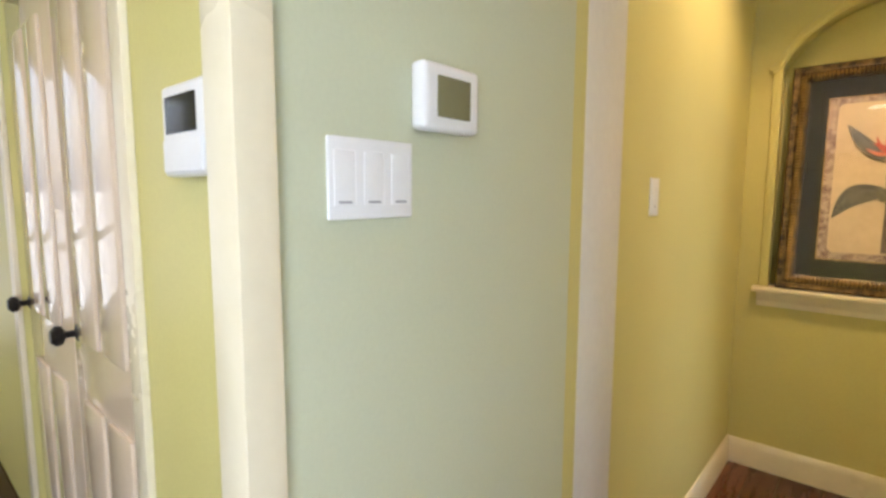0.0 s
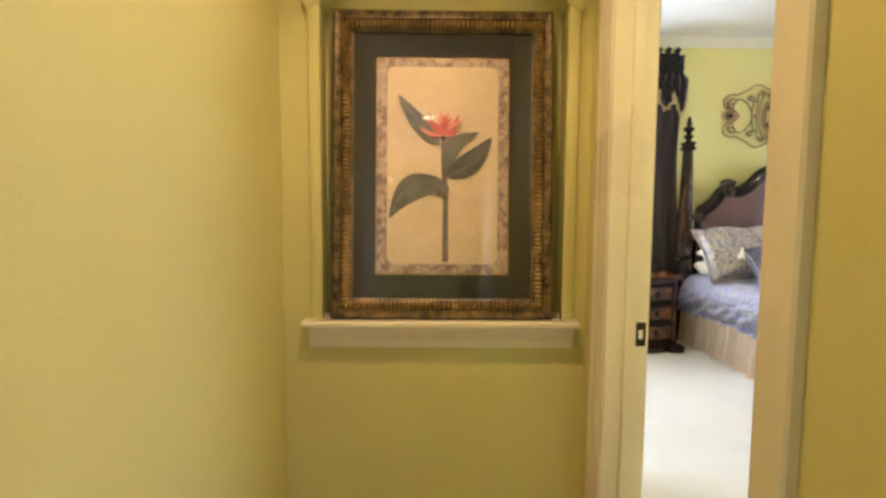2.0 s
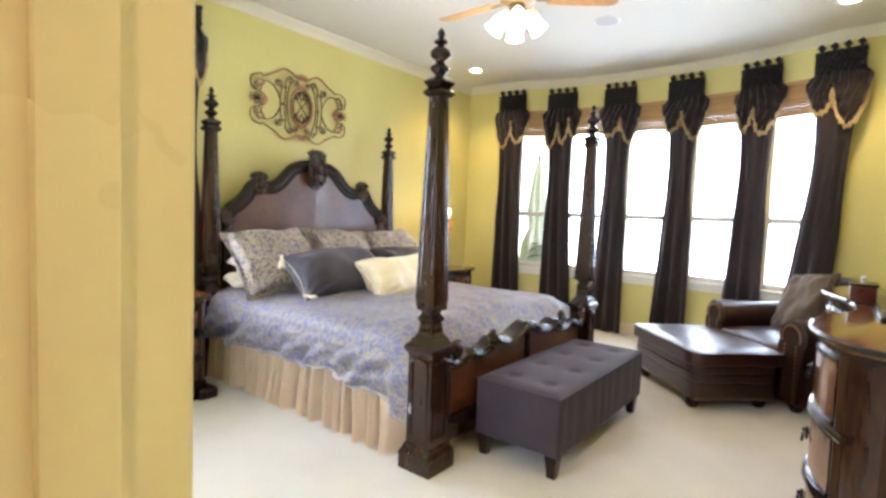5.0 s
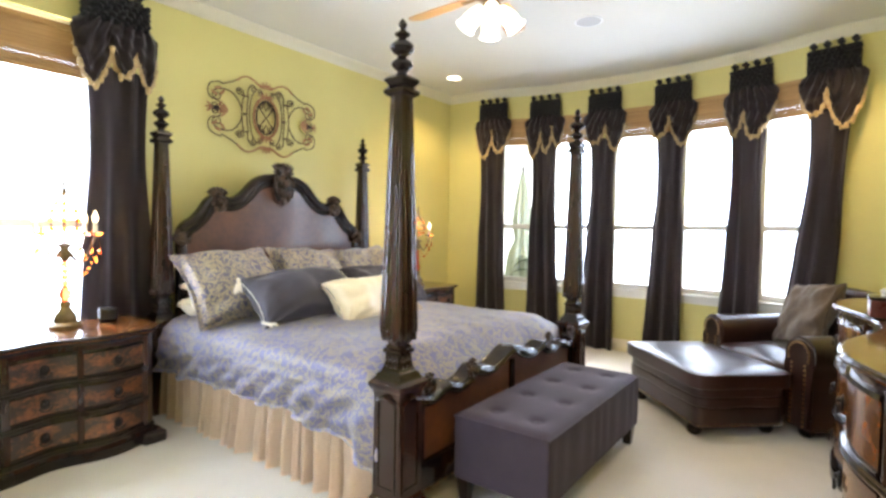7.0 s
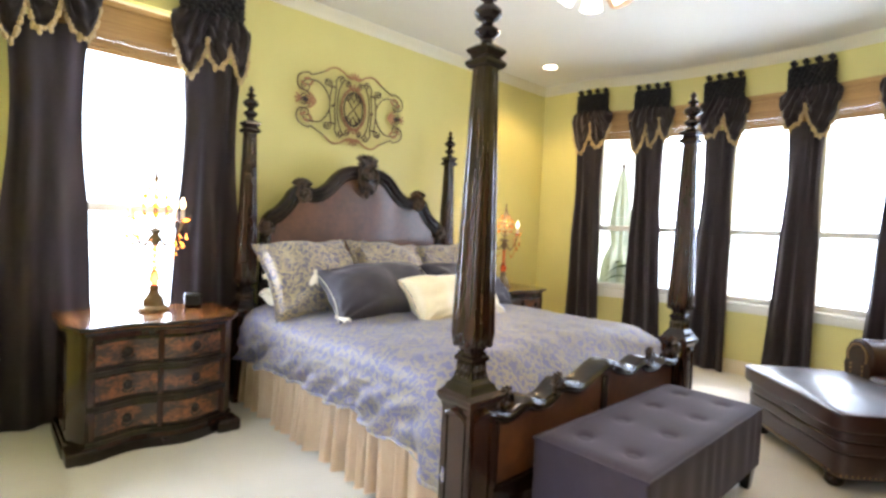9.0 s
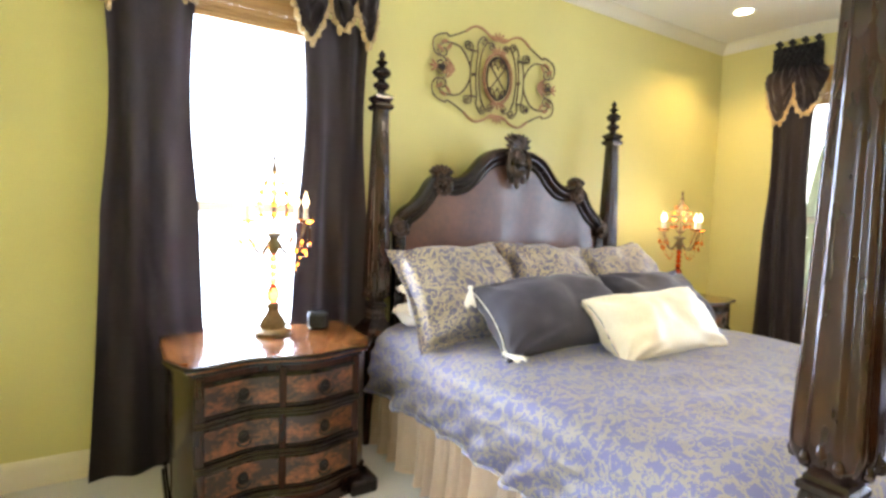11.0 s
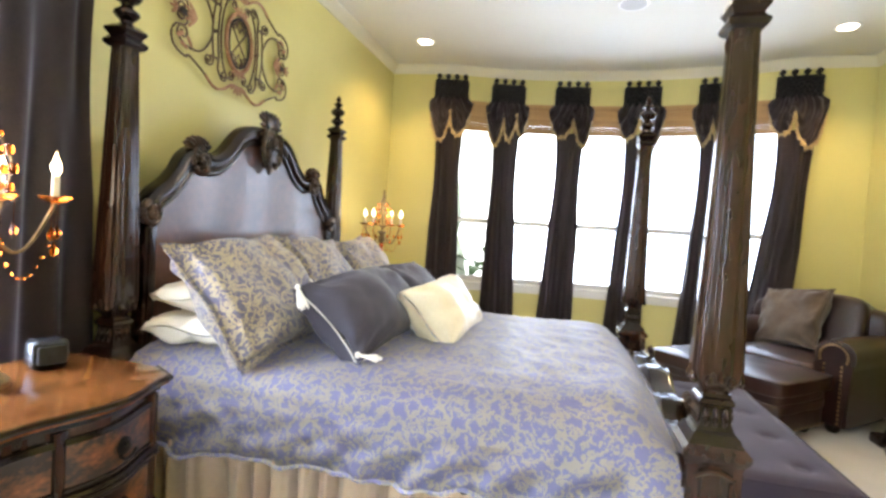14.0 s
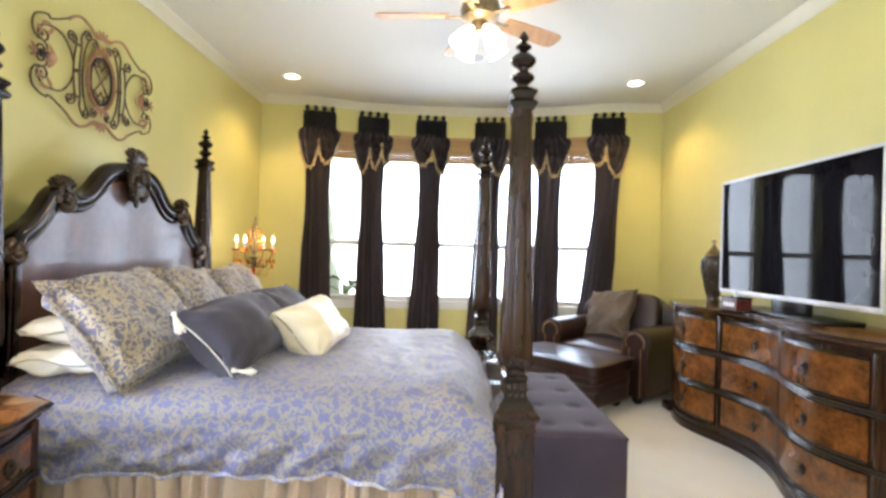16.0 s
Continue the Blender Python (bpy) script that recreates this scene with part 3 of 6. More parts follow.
def add_square_shaft(bm, rows, n=64):
    """Tapered post of rounded-square section with a cove cut beside each corner bead; rows of (half width, z, cove)."""
    rings = []
    for hw, z, cove in rows:
        ring = []
        for i in range(n):
            a = 2 * math.pi * (i + 0.5) / n
            c, q = abs(math.cos(a)), abs(math.sin(a))
            r = hw / (c ** 3.6 + q ** 3.6) ** (1 / 3.6)
            off = abs((a % (math.pi / 2)) - math.pi / 4)
            r *= 1 - cove * (math.exp(-((off - 0.30) / 0.085) ** 2) - 0.35 * math.exp(-(off / 0.10) ** 2))
            ring.append(bm.verts.new((r * math.cos(a), r * math.sin(a), z)))
        rings.append(ring)
    for a, b in zip(rings, rings[1:]):
        for i in range(n):
            bm.faces.new((a[i], a[(i + 1) % n], b[(i + 1) % n], b[i]))
    bm.faces.new(list(reversed(rings[0])))
    bm.faces.new(rings[-1])


def post_meshes():
    lower = bmesh.new()
    add_lathe(lower, [(0.106, 0), (0.106, 0.085), (0.100, 0.10), (0.090, 0.115), (0.090, 0.125), (0.079, 0.14), (0.078, 0.600), (0.082, 0.618), (0.092, 0.632), (0.096, 0.642), (0.096, 0.656), (0.088, 0.664), (0.080, 0.672)], sides=4)
    frame_bm, lobe = bmesh.new(), bmesh.new()
    add_box(frame_bm, -0.056, 0.056, 0.0775, 0.084, 0.17, 0.185)
    add_box(frame_bm, -0.056, -0.044, 0.0775, 0.084, 0.185, 0.565)
    add_box(frame_bm, 0.044, 0.056, 0.0775, 0.084, 0.185, 0.565)
    add_tube(frame_bm, [Vector((x, 0.083, 0.575 + 0.020 * math.cos(x / 0.056 * math.pi / 2))) for x in [-0.056 + 0.014 * i for i in range(9)]], 0.008, 6)
    collar = bmesh.new()
    add_lathe(collar, [(0.080, 0.672), (0.072, 0.684), (0.070, 0.694), (0.056, 0.706), (0.047, 0.728), (0.043, 0.755), (0.042, 0.785), (0.050, 0.792), (0.050, 0.806), (0.042, 0.812), (0.040, 0.824)], sides=4)
    add_blob(lobe, (0, 0.046, 0.750), (0.009, 0.010, 0.034), 6)
    shaft = bmesh.new()
    rows = [(0.040, 0.822, 0), (0.044, 0.834, 0), (0.060, 0.850, 0.02), (0.069, 0.868, 0.06), (0.072, 0.890, 0.10)]
    rows += [(0.0725 - 0.0295 * t, 0.91 + 1.00 * t, 0.11) for t in [k / 12 for k in range(13)]]
    rows += [(0.0425, 1.925, 0.06), (0.044, 1.945, 0.0)]
    add_square_shaft(shaft, rows)
    for k in range(4):
        a = k * math.pi / 2
        ca, sa = math.cos(a), math.sin(a)
        for dx in (-0.030, 0.0, 0.030):
            add_blob(shaft, (0.066 * ca - dx * sa, 0.066 * sa + dx * ca, 0.866 if dx else 0.882), (0.013, 0.013, 0.020 if dx else 0.030), 7)
        add_blob(shaft, (0.041 * ca, 0.041 * sa, 1.905), (0.010, 0.010, 0.036), 6)
    cap = bmesh.new()
    add_lathe(cap, [(0.044, 1.943), (0.054, 1.952), (0.058, 1.960), (0.058, 1.970), (0.046, 1.982), (0.042, 1.990), (0.050, 2.002), (0.056, 2.010), (0.056, 2.020), (0.036, 2.036), (0.026, 2.042)], sides=4)
    fin = bmesh.new()
    add_lathe(fin, [(0.026, 2.040), (0.024, 2.055), (0.040, 2.070), (0.050, 2.082), (0.048, 2.094), (0.030, 2.106), (0.022, 2.118), (0.024, 2.126), (0.044, 2.138), (0.056, 2.156), (0.054, 2.168), (0.038, 2.184), (0.020, 2.196), (0.018, 2.204), (0.034, 2.214), (0.035, 2.222), (0.018, 2.234), (0.013, 2.244), (0.021, 2.256), (0.019, 2.268), (0.004, 2.288)], 16)
    return [mesh_of("lower_post", lower, DARKWOOD, 35), mesh_of("collar", collar, BLACKWOOD, 40), mesh_of("shaft", shaft, DARKWOOD, 50), mesh_of("cap", cap, BLACKWOOD, 35), mesh_of("finial", fin, BLACKWOOD, 40), mesh_of("panel_moulding", frame_bm, DARKWOOD, 35), mesh_of("lobe", lobe, CARVED, 60)]


POSTS = post_meshes()
for x in (BX - 1.0, BX + 1.0):
    for y in (-0.215, -2.54):
        p = None
        for k, me in enumerate(POSTS[:5]):
            ob = new("bed_post" if k == 0 else me.name.split(".")[0], me)
            ob.parent = p or bed
            if k == 0:
                ob.location = (x, y, 0)
                p = ob
        for k in range(4):
            turn = Matrix.Rotation(k * math.pi / 2, 4, "Z")
            for me, dxs in ((POSTS[5], (0.0,)), (POSTS[6], (-0.026, 0.0, 0.026))):
                for dx in dxs:
                    ob = new(me.name.split(".")[0], me)
                    ob.parent = p
                    ob.matrix_basis = turn @ Matrix.Translation((dx, 0, 0))

HB = [(-0.915, 1.24), (-0.90, 1.31), (-0.86, 1.375), (-0.79, 1.425), (-0.73, 1.49), (-0.685, 1.56), (-0.62, 1.605), (-0.55, 1.605), (-0.49, 1.59), (-0.43, 1.605), (-0.37, 1.65), (-0.31, 1.715), (-0.25, 1.765), (-0.17, 1.80), (-0.08, 1.815)]
HB = HB + [(0.0, 1.82)] + [(-x, z) for x, z in reversed(HB)]


def smooth_line(pts, k=4):
    out = []
    n = len(pts)
    for i in range(n - 1):
        p0, p1, p2, p3 = (Vector(pts[max(0, i - 1)]), Vector(pts[i]), Vector(pts[i + 1]), Vector(pts[min(n - 1, i + 2)]))
        for j in range(k):
            t = j / k
            out.append(0.5 * ((2 * p1) + (p2 - p0) * t + (2 * p0 - 5 * p1 + 4 * p2 - p3) * t * t + (3 * p1 - p0 - 3 * p2 + p3) * t ** 3))
    out.append(Vector(pts[-1]))
    return out


def rail_along(bm, line, sec, x0=0.0, y0=0.0):
    """Section of (down, out) carried along a line of (x, z), out to the front."""
    rings = []
    for i, p in enumerate(line):
        d = (line[min(i + 1, len(line) - 1)] - line[max(0, i - 1)]).normalized()
        nrm = Vector((-d.y, d.x))
        rings.append([bm.verts.new((x0 + p.x - nrm.x * a, y0 - o, p.y - nrm.y * a)) for a, o in sec])
    k = len(sec)
    for a, b in zip(rings, rings[1:]):
        for j in range(k):
            bm.faces.new((a[j], a[(j + 1) % k], b[(j + 1) % k], b[j]))
    bm.faces.new(rings[0])
    bm.faces.new(list(reversed(rings[-1])))


line = smooth_line(HB)
bm = bmesh.new()
rail_along(bm, line, [(0, -0.02), (0, 0.035), (0.010, 0.055), (0.026, 0.060), (0.036, 0.046), (0.050, 0.052), (0.070, 0.044), (0.082, 0.028), (0.092, 0.034), (0.108, 0.030), (0.118, 0.016), (0.118, -0.02)], BX, -0.215)
hbf = part("headboard_frame", bm, BLACKWOOD, bed, "carved black-brown serpentine headboard moulding", 50)
bm = bmesh.new()
cols = []
for p in line:
    cols.append((BX + p.x * 0.93, p.y - 0.09))
add_extrude(bm, [(BX - 0.86, 0.30), (BX + 0.86, 0.30)] + list(reversed([(x, z) for x, z in cols])), "y", -0.215, -0.232)
part("headboard_panel", bm, PANEL, bed, "sheeny mottled brown headboard panel", None)
for s in (-1, 1):
    bm = bmesh.new()
    xa, xb = sorted((BX + s * 0.835, BX + s * 0.905))
    add_box(bm, xa, xb, -0.262, -0.20, 0.25, 1.27, 0.008)
    add_box(bm, xa + 0.02, xb - 0.02, -0.270, -0.25, 0.30, 1.22, 0.006)
    part("headboard_stile", bm, BLACKWOOD, bed)
    for c, r, a0, tn in (((BX + s * 0.575, -0.262, 1.535), 0.072, 1.6, 1.6), ((BX + s * 0.872, -0.262, 1.265), 0.058, 1.9, 1.5)):
        bm = bmesh.new()
        add_tube(bm, [(BX + (p[0] - BX), p[1] - 0.010 * i / 26, p[2]) for i, p in enumerate(spiral(c, r, 0.012, a0 if s < 0 else math.pi - a0, -tn * s if s < 0 else -tn * s, 30))], 0.017, 8)
        add_blob(bm, (c[0], c[1] - 0.012, c[2]), 0.020, 8)
        part("scroll", bm, CARVED, bed)
    bm = bmesh.new()
    for k in range(7):
        a = math.radians(25 + k * 22)
        add_blob(bm, (BX + s * 0.59 + 0.060 * math.cos(a), -0.246, 1.598 + 0.034 * math.sin(a)), (0.019, 0.030, 0.036), 6, Matrix.Rotation(math.pi / 2 - a, 4, "Y"))
    part("leaf_carving", bm, CARVED, bed)
bm = bmesh.new()
for k in range(9):
    a = math.radians(10 + k * 20)
    add_blob(bm, (BX + 0.062 * math.cos(a), -0.270, 1.815 + 0.055 * math.sin(a)), (0.017, 0.020, 0.050), 7, Matrix.Rotation(math.pi / 2 - a, 4, "Y"))
add_blob(bm, (BX, -0.272, 1.715), (0.072, 0.028, 0.105), 14)
add_blob(bm, (BX, -0.300, 1.725), (0.028, 0.016, 0.034), 10)
for s in (-1, 1):
    add_tube(bm, [(BX + s * (0.075 + 0.018 * math.sin(t * 3)), -0.285, 1.80 - 0.19 * t) for t in [i / 10 for i in range(11)]], 0.014, 8)
    add_blob(bm, (BX + s * 0.052, -0.275, 1.600), 0.024, 8)
    for k in range(5):
        add_blob(bm, (BX + s * 0.045, -0.302, 1.76 - 0.028 * k), 0.010, 6)
add_blob(bm, (BX, -0.272, 1.575), (0.024, 0.02, 0.034), 8)
for s in (-1, 1):
    for k in range(4):
        a = math.radians(35 + 24 * k)
        add_blob(bm, (BX + s * (0.040 + 0.058 * math.cos(a)), -0.262, 1.842 + 0.046 * math.sin(a)), (0.012, 0.014, 0.034), 7, Matrix.Rotation(s * (math.pi / 2 - a), 4, "Y"))
    for k in range(5):
        add_blob(bm, (BX + s * (0.088 - 0.010 * k), -0.270, 1.775 - 0.038 * k), (0.026, 0.012, 0.011), 7, Matrix.Rotation(s * (0.5 + 0.1 * k), 4, "Y"))
part("crest", bm, CARVED, bed, "carved shell and shield crest on the headboard")

FB = [(-0.93, 0.615), (-0.87, 0.575), (-0.80, 0.555), (-0.73, 0.575), (-0.66, 0.585), (-0.58, 0.56), (-0.50, 0.57), (-0.42, 0.615), (-0.34, 0.60), (-0.26, 0.585), (-0.16, 0.61), (-0.07, 0.645), (0.0, 0.655)]
FB = FB + [(-x, z) for x, z in reversed(FB[:-1])]
fl = smooth_line(FB)
bm = bmesh.new()
rail_along(bm, fl, [(0, -0.045), (0, 0.045), (0.008, 0.062), (0.024, 0.068), (0.036, 0.055), (0.044, 0.058), (0.058, 0.046), (0.062, 0.025), (0.062, -0.045)], BX, -2.54)
part("footboard_rail", bm, BLACKWOOD, bed, "glossy carved wavy footboard rail", 50)
bm = bmesh.new()
add_extrude(bm, [(BX - 0.93, 0.12), (BX + 0.93, 0.12)] + [(BX + p.x, p.y - 0.045) for p in reversed(fl)], "y", -2.565, -2.515)
part("footboard_panel", bm, PANEL, bed, "mottled brown footboard panel", None)
for x in (-0.90, -0.02, 0.86):
    part("footboard_stile", box(BX + x, BX + x + 0.045, -2.585, -2.56, 0.12, 0.57, 0.006), BLACKWOOD, bed)
part("footboard_base", box(BX - 0.93, BX + 0.93, -2.59, -2.50, 0.10, 0.24, 0.012), BLACKWOOD, bed)
for s in (-1, 1):
    for cx, cz in ((0.47, 0.60), (0.84, 0.60)):
        bm = bmesh.new()
        add_tube(bm, spiral((BX + s * cx, -2.598, cz), 0.045, 0.010, 0.4 if s > 0 else math.pi - 0.4, 1.5 * s, 26), 0.013, 8)
        for k in range(4):
            a = math.radians(60 + k * 22)
            add_blob(bm, (BX + s * cx + 0.04 * math.cos(a), -2.59, cz + 0.042 * math.sin(a)), (0.012, 0.016, 0.030), 6, Matrix.Rotation(math.pi / 2 - a, 4, "Y"))
        part("footboard_carving", bm, CARVED, bed)
    xa, xb = sorted((BX + s * 0.93, BX + s * 0.97))
    part("side_rail", box(xa, xb, -2.50, -0.25, 0.20, 0.40, 0.008), DARKWOOD, bed)

# bedding
tagged(solid("mattress", box(BX - 0.93, BX + 0.93, -2.40, -0.28, 0.24, 0.60, 0.06, 3), CREAM, "cream mattress on the bed frame under the bedding", "mattress"))


def comforter():
    root = thing("comforter", "lavender and gold damask comforter spread over the bed", "comforter")
    bm = bmesh.new()
    top = BZ

    def fn(u, v):
        s = (u - 0.5) * 2
        y = -0.30 - 2.19 * v
        a = abs(s)
        hem = 0.318 + 0.045 * math.sin(v * math.pi * 0.85) - 0.085 * max(0, (v - 0.72) / 0.28) ** 1.5 + 0.010 * math.sin(v * 31) + 0.007 * math.sin(v * 67 + 1)
        if a < 0.62:
            x = s / 0.62 * 0.90
            z = top - 0.032 * (x / 0.9) ** 4 + 0.012 * math.cos(s * 2) + 0.010 * noise.noise(Vector((x * 2.1, y * 2.1, 0))) + 0.006 * noise.noise(Vector((x * 7, y * 4, 3))) + 0.012 * (1 - abs(noise.noise(Vector((x * 3 + y, y * 3.4, 8)))) * 2) * (0.3 + v) + 0.005 * (1 - 2 * abs(noise.noise(Vector((x * 7 - y * 3, y * 9, 2)))))
        else:
            t = (a - 0.62) / 0.38
            if t < 0.3:
                k = t / 0.3 * math.pi / 2
                x, z = 0.90 + 0.145 * math.sin(k), top - 0.032 - 0.12 * (1 - math.cos(k))
            else:
                k = (t - 0.3) / 0.7
                fold = (0.022 * math.sin(v * 46 + 2.2 * math.sin(v * 9)) + 0.014 * math.sin(v * 87 + k * 2)) * k * (0.3 + 0.9 * v)
                fold += 0.020 * math.sin((v * 2.16 + k * 0.30) * 30 + 2.5 * noise.noise(Vector((v * 5, k * 2, 4)))) * k ** 0.6 * min(1, v * 1.6) + 0.055 * noise.noise(Vector((v * 12 + k * 2.4, k * 2.2, 5))) * k ** 0.5 + 0.022 * noise.noise(Vector((v * 34 - k * 3, k * 4, 2))) * k ** 0.5 + 0.014 * math.sin(v * 30 + k * 5 + 2 * math.sin(v * 14)) * k * v
                x = 1.058 + 0.012 * math.sin(k * 2.6) + max(-0.026, fold)
                z = top - 0.152 - (top - 0.152 - hem) * k
            x = x if s > 0 else -x
        if v > 0.90:
            e = (v - 0.90) / 0.10
            z -= 0.17 * e ** 1.8 * (1 if a < 0.62 else max(0.25, 1 - (a - 0.62) / 0.10))
        return Vector((BX + x, y, z))
    add_sheet(bm, fn, 120, 190)
    bmesh.ops.solidify(bm, geom=bm.faces, thickness=-0.012)
    part("cover", bm, DAMASK, root, smooth=60)
    for u in (0.0, 1.0):
        bm = bmesh.new()
        add_tube(bm, [fn(u, i / 190) + Vector((0.004 * (-1 if u == 0 else 1), 0, -0.002)) for i in range(191)], 0.008, 6)
        part("hem_cord", bm, DAMASK, root, "cloth-covered cord along the hem")
    bm = bmesh.new()
    add_tube(bm, [fn(i / 120, 1.0) + Vector((0, 0.002, -0.002)) for i in range(121)], 0.008, 6)
    part("hem_cord", bm, DAMASK, root, "cloth-covered cord along the hem")


comforter()


def skirt(x, y0, y1, name):
    bm = bmesh.new()
    n = 420

    def fn(u, v):
        y = y0 + (y1 - y0) * u
        ph = u * 2 * math.pi * 19 + 2.0 * math.sin(u * 17) + 1.1 * math.sin(u * 43) + 0.5 * math.sin(u * 9 + v * 4)
        amp = 0.078 * (0.3 + 0.7 * v)
        off = amp * (2 * abs(math.sin(ph / 2)) ** 0.6 - 1.4) * (1 if x < 0 else -1)
        return Vector((x - off + 0.006 * math.sin(ph * 2.3), y, 0.36 - 0.352 * v + 0.004 * math.sin(ph * 0.5)))
    add_sheet(bm, fn, n, 6)
    bmesh.ops.solidify(bm, geom=bm.faces, thickness=0.003)
    root = thing(name, "gathered champagne satin bed skirt along the bed", "bed skirt", "bed skirts")
    part("gathered_cloth", bm, SATIN, root, smooth=70)
    bm = bmesh.new()
    add_tube(bm, [fn(i / n, 0.995) for i in range(n + 1)], 0.004, 5)
    part("hem", bm, SATIN, root)


skirt(BX - 1.03, -0.30, -2.46, "bed_skirt")
skirt(BX + 1.03, -0.30, -2.46, "bed_skirt")
bm = bmesh.new()
add_sheet(bm, lambda u, v: Vector((BX - 0.9 + 1.8 * u, -2.478 + 0.012 * math.sin(u * 150) * v, 0.36 - 0.352 * v)), 160, 4)
bmesh.ops.solidify(bm, geom=bm.faces, thickness=0.003)
solid("bed_skirt", bm, SATIN, "gathered champagne satin bed skirt behind the footboard", "bed skirt", "bed skirts", smooth=70)


def pillow_bm(w, h, t, flange=0.0, seed=0.0, sag=0.0, n=34):
    """Cushion in the xz plane, thick along y, standing on z = 0; corners pulled out, faces wrinkled."""
    bm = bmesh.new()
    for side in (-1, 1):
        def fn(u, v, side=side):
            a, b = u * 2 - 1, v * 2 - 1
            ca = math.copysign(1 - (1 - abs(a)) ** 1.25, a)
            cb = math.copysign(1 - (1 - abs(b)) ** 1.25, b)
            pin = 1 - 0.12 * (1 - a * a) * abs(b) ** 3
            pin2 = 1 - 0.12 * (1 - b * b) * abs(a) ** 3
            x, z = ca * w / 2 * pin2, cb * h / 2 * pin
            ed = min(w / 2 - abs(ca * w / 2), h / 2 - abs(cb * h / 2)) - flange
            f = max(0.0, (1 - a * a) * (1 - b * b)) ** 0.5
            if flange and ed < 0:
                f = 0.0
            rad = math.atan2(1.02 - abs(b), 1.02 - abs(a))
            crease = 0.024 * math.sin(rad * 9 + seed + 2 * noise.noise(Vector((a * 3, b * 3, seed)))) * abs(a * b) ** 0.7 + 0.016 * math.sin(a * 5 + b * 9 + 3 * noise.noise(Vector((a * 2 + seed, b * 2, 1)))) * (abs(a) ** 3)
            wr = crease + 0.034 * noise.noise(Vector((x * 5 + seed, z * 5, side))) + 0.008 * noise.noise(Vector((x * 16 + seed, z * 16, side * 2)))
            y = side * (t / 2 * f + 0.003) + (wr * min(1, f * 2)) + (0.012 * math.sin(x * 23 + z * 17 + seed) if f < 0.05 else 0)
            return Vector((x, y, z + h / 2 - sag * (a * a) * 0.5))
        add_sheet(bm, fn, n, n)
    bmesh.ops.remove_doubles(bm, verts=bm.verts, dist=0.0007)
    return bm


def pillow(name, w, h, t, material, label, at, lean, turn, flange=0.0, seed=0.0, roll=0.0, group="", trim=None, cord="pale twisted cord edging"):
    root = thing(name, label, "pillow", group)
    root.matrix_basis = Matrix.Translation(at) @ Matrix.Rotation(radians(turn), 4, "Z") @ Matrix.Rotation(radians(-lean), 4, "X") @ Matrix.Rotation(radians(roll), 4, "Y")
    part("cover", pillow_bm(w, h, t, flange, seed), material, root, smooth=70)
    if trim:
        bm = bmesh.new()
        pts = []
        for i in range(60):
            a = 2 * math.pi * i / 60
            d = max(abs(math.cos(a)), abs(math.sin(a)))
            pa, pb = math.cos(a) / d, math.sin(a) / d
            pts.append((pa * w / 2 * (1 - 0.12 * (1 - pb * pb) * abs(pa) ** 3), 0.0, h / 2 + pb * h / 2 * (1 - 0.12 * (1 - pa * pa) * abs(pb) ** 3)))
        add_tube(bm, pts, 0.0032, 6, True)
        part("piping", bm, trim, root, cord)
    return root


# flat sleeping pillows stacked at the head
for s in (-1, 1):
    for k in range(2):
        p = pillow("sleeping_pillow", 0.74, 0.46, 0.17, CREAM, "cream sleeping pillow stacked flat against the headboard", (0, 0, 0), 90, 0, 0, 3.1 * k + s, group="sleeping pillows")
        p.matrix_basis = pose(BX + s * (0.57 - 0.015 * k), -0.30 - 0.02 * k, BZ + 0.055 + 0.135 * k, 90, 0, 2 * s)
for k, (x, y, tr, rl) in enumerate(((-0.71, -0.90, -5, -5), (0.00, -0.86, 2, 4), (0.69, -0.88, 3, -4))):
    pillow("pillow_sham", 0.72, 0.62, 0.25, DAMASK2, "gold and plum damask pillow sham with a flat flange", (BX + x, y, BZ - 0.025), 38, tr, 0.045, 5.7 * k, rl, "damask shams", DAMASK2, "self-covered cord edge")
pillow("throw_pillow", 0.82, 0.43, 0.32, PLUM, "slate plum throw pillow with cord edging and tassels", (BX - 0.44, -1.29, BZ + 0.0), 47, -5, 0, 2.0, -3, "plum throw pillows", CREAM)
pillow("throw_pillow", 0.82, 0.43, 0.28, PLUM, "slate plum throw pillow leaning on the shams", (BX + 0.44, -1.24, BZ - 0.01), 44, 4, 0, 8.0, 2, "plum throw pillows", CREAM)
pillow("throw_pillow", 0.78, 0.38, 0.27, CREAMSATIN, "cream satin lumbar pillow with piped edge", (BX - 0.03, -1.56, BZ - 0.015), 46, -3, 0, 4.4, -2, "", SATIN)


def tassel(x, y, z, dx, dy, dz, label):
    bm = bmesh.new()
    for k in range(14):
        a = 2 * math.pi * k / 14
        add_tube(bm, [(x, y, z), (x + dx * 0.4 + 0.014 * math.cos(a), y + dy * 0.4 + 0.010 * math.sin(a), z + dz * 0.4), (x + dx + 0.028 * math.cos(a), y + dy + 0.018 * math.sin(a), z + dz + 0.008 * math.sin(a * 3))], 0.004, 5)
    add_blob(bm, (x, y, z), 0.013, 8)
    solid("tassel", bm, CREAM, label, "tassel", "pillow tassels")


tassel(BX - 0.86, -1.27, BZ + 0.036, 0.03, -0.075, -0.012, "cream cord tassel lying on the comforter")
tassel(BX - 0.855, -0.985, BZ + 0.285, -0.035, -0.05, -0.075, "cream cord tassel hanging from the plum pillow's corner")

# ---- bench ----
bench = thing("tufted_bench", "plum-grey button-tufted storage bench at the bed's foot", "bench", at=(-0.005, -2.895, 0))
BW, BD = 0.660, 0.255
BUT = [(-0.49 + 0.327 * i, yy) for i in range(4) for yy in (-0.11, 0.11)]


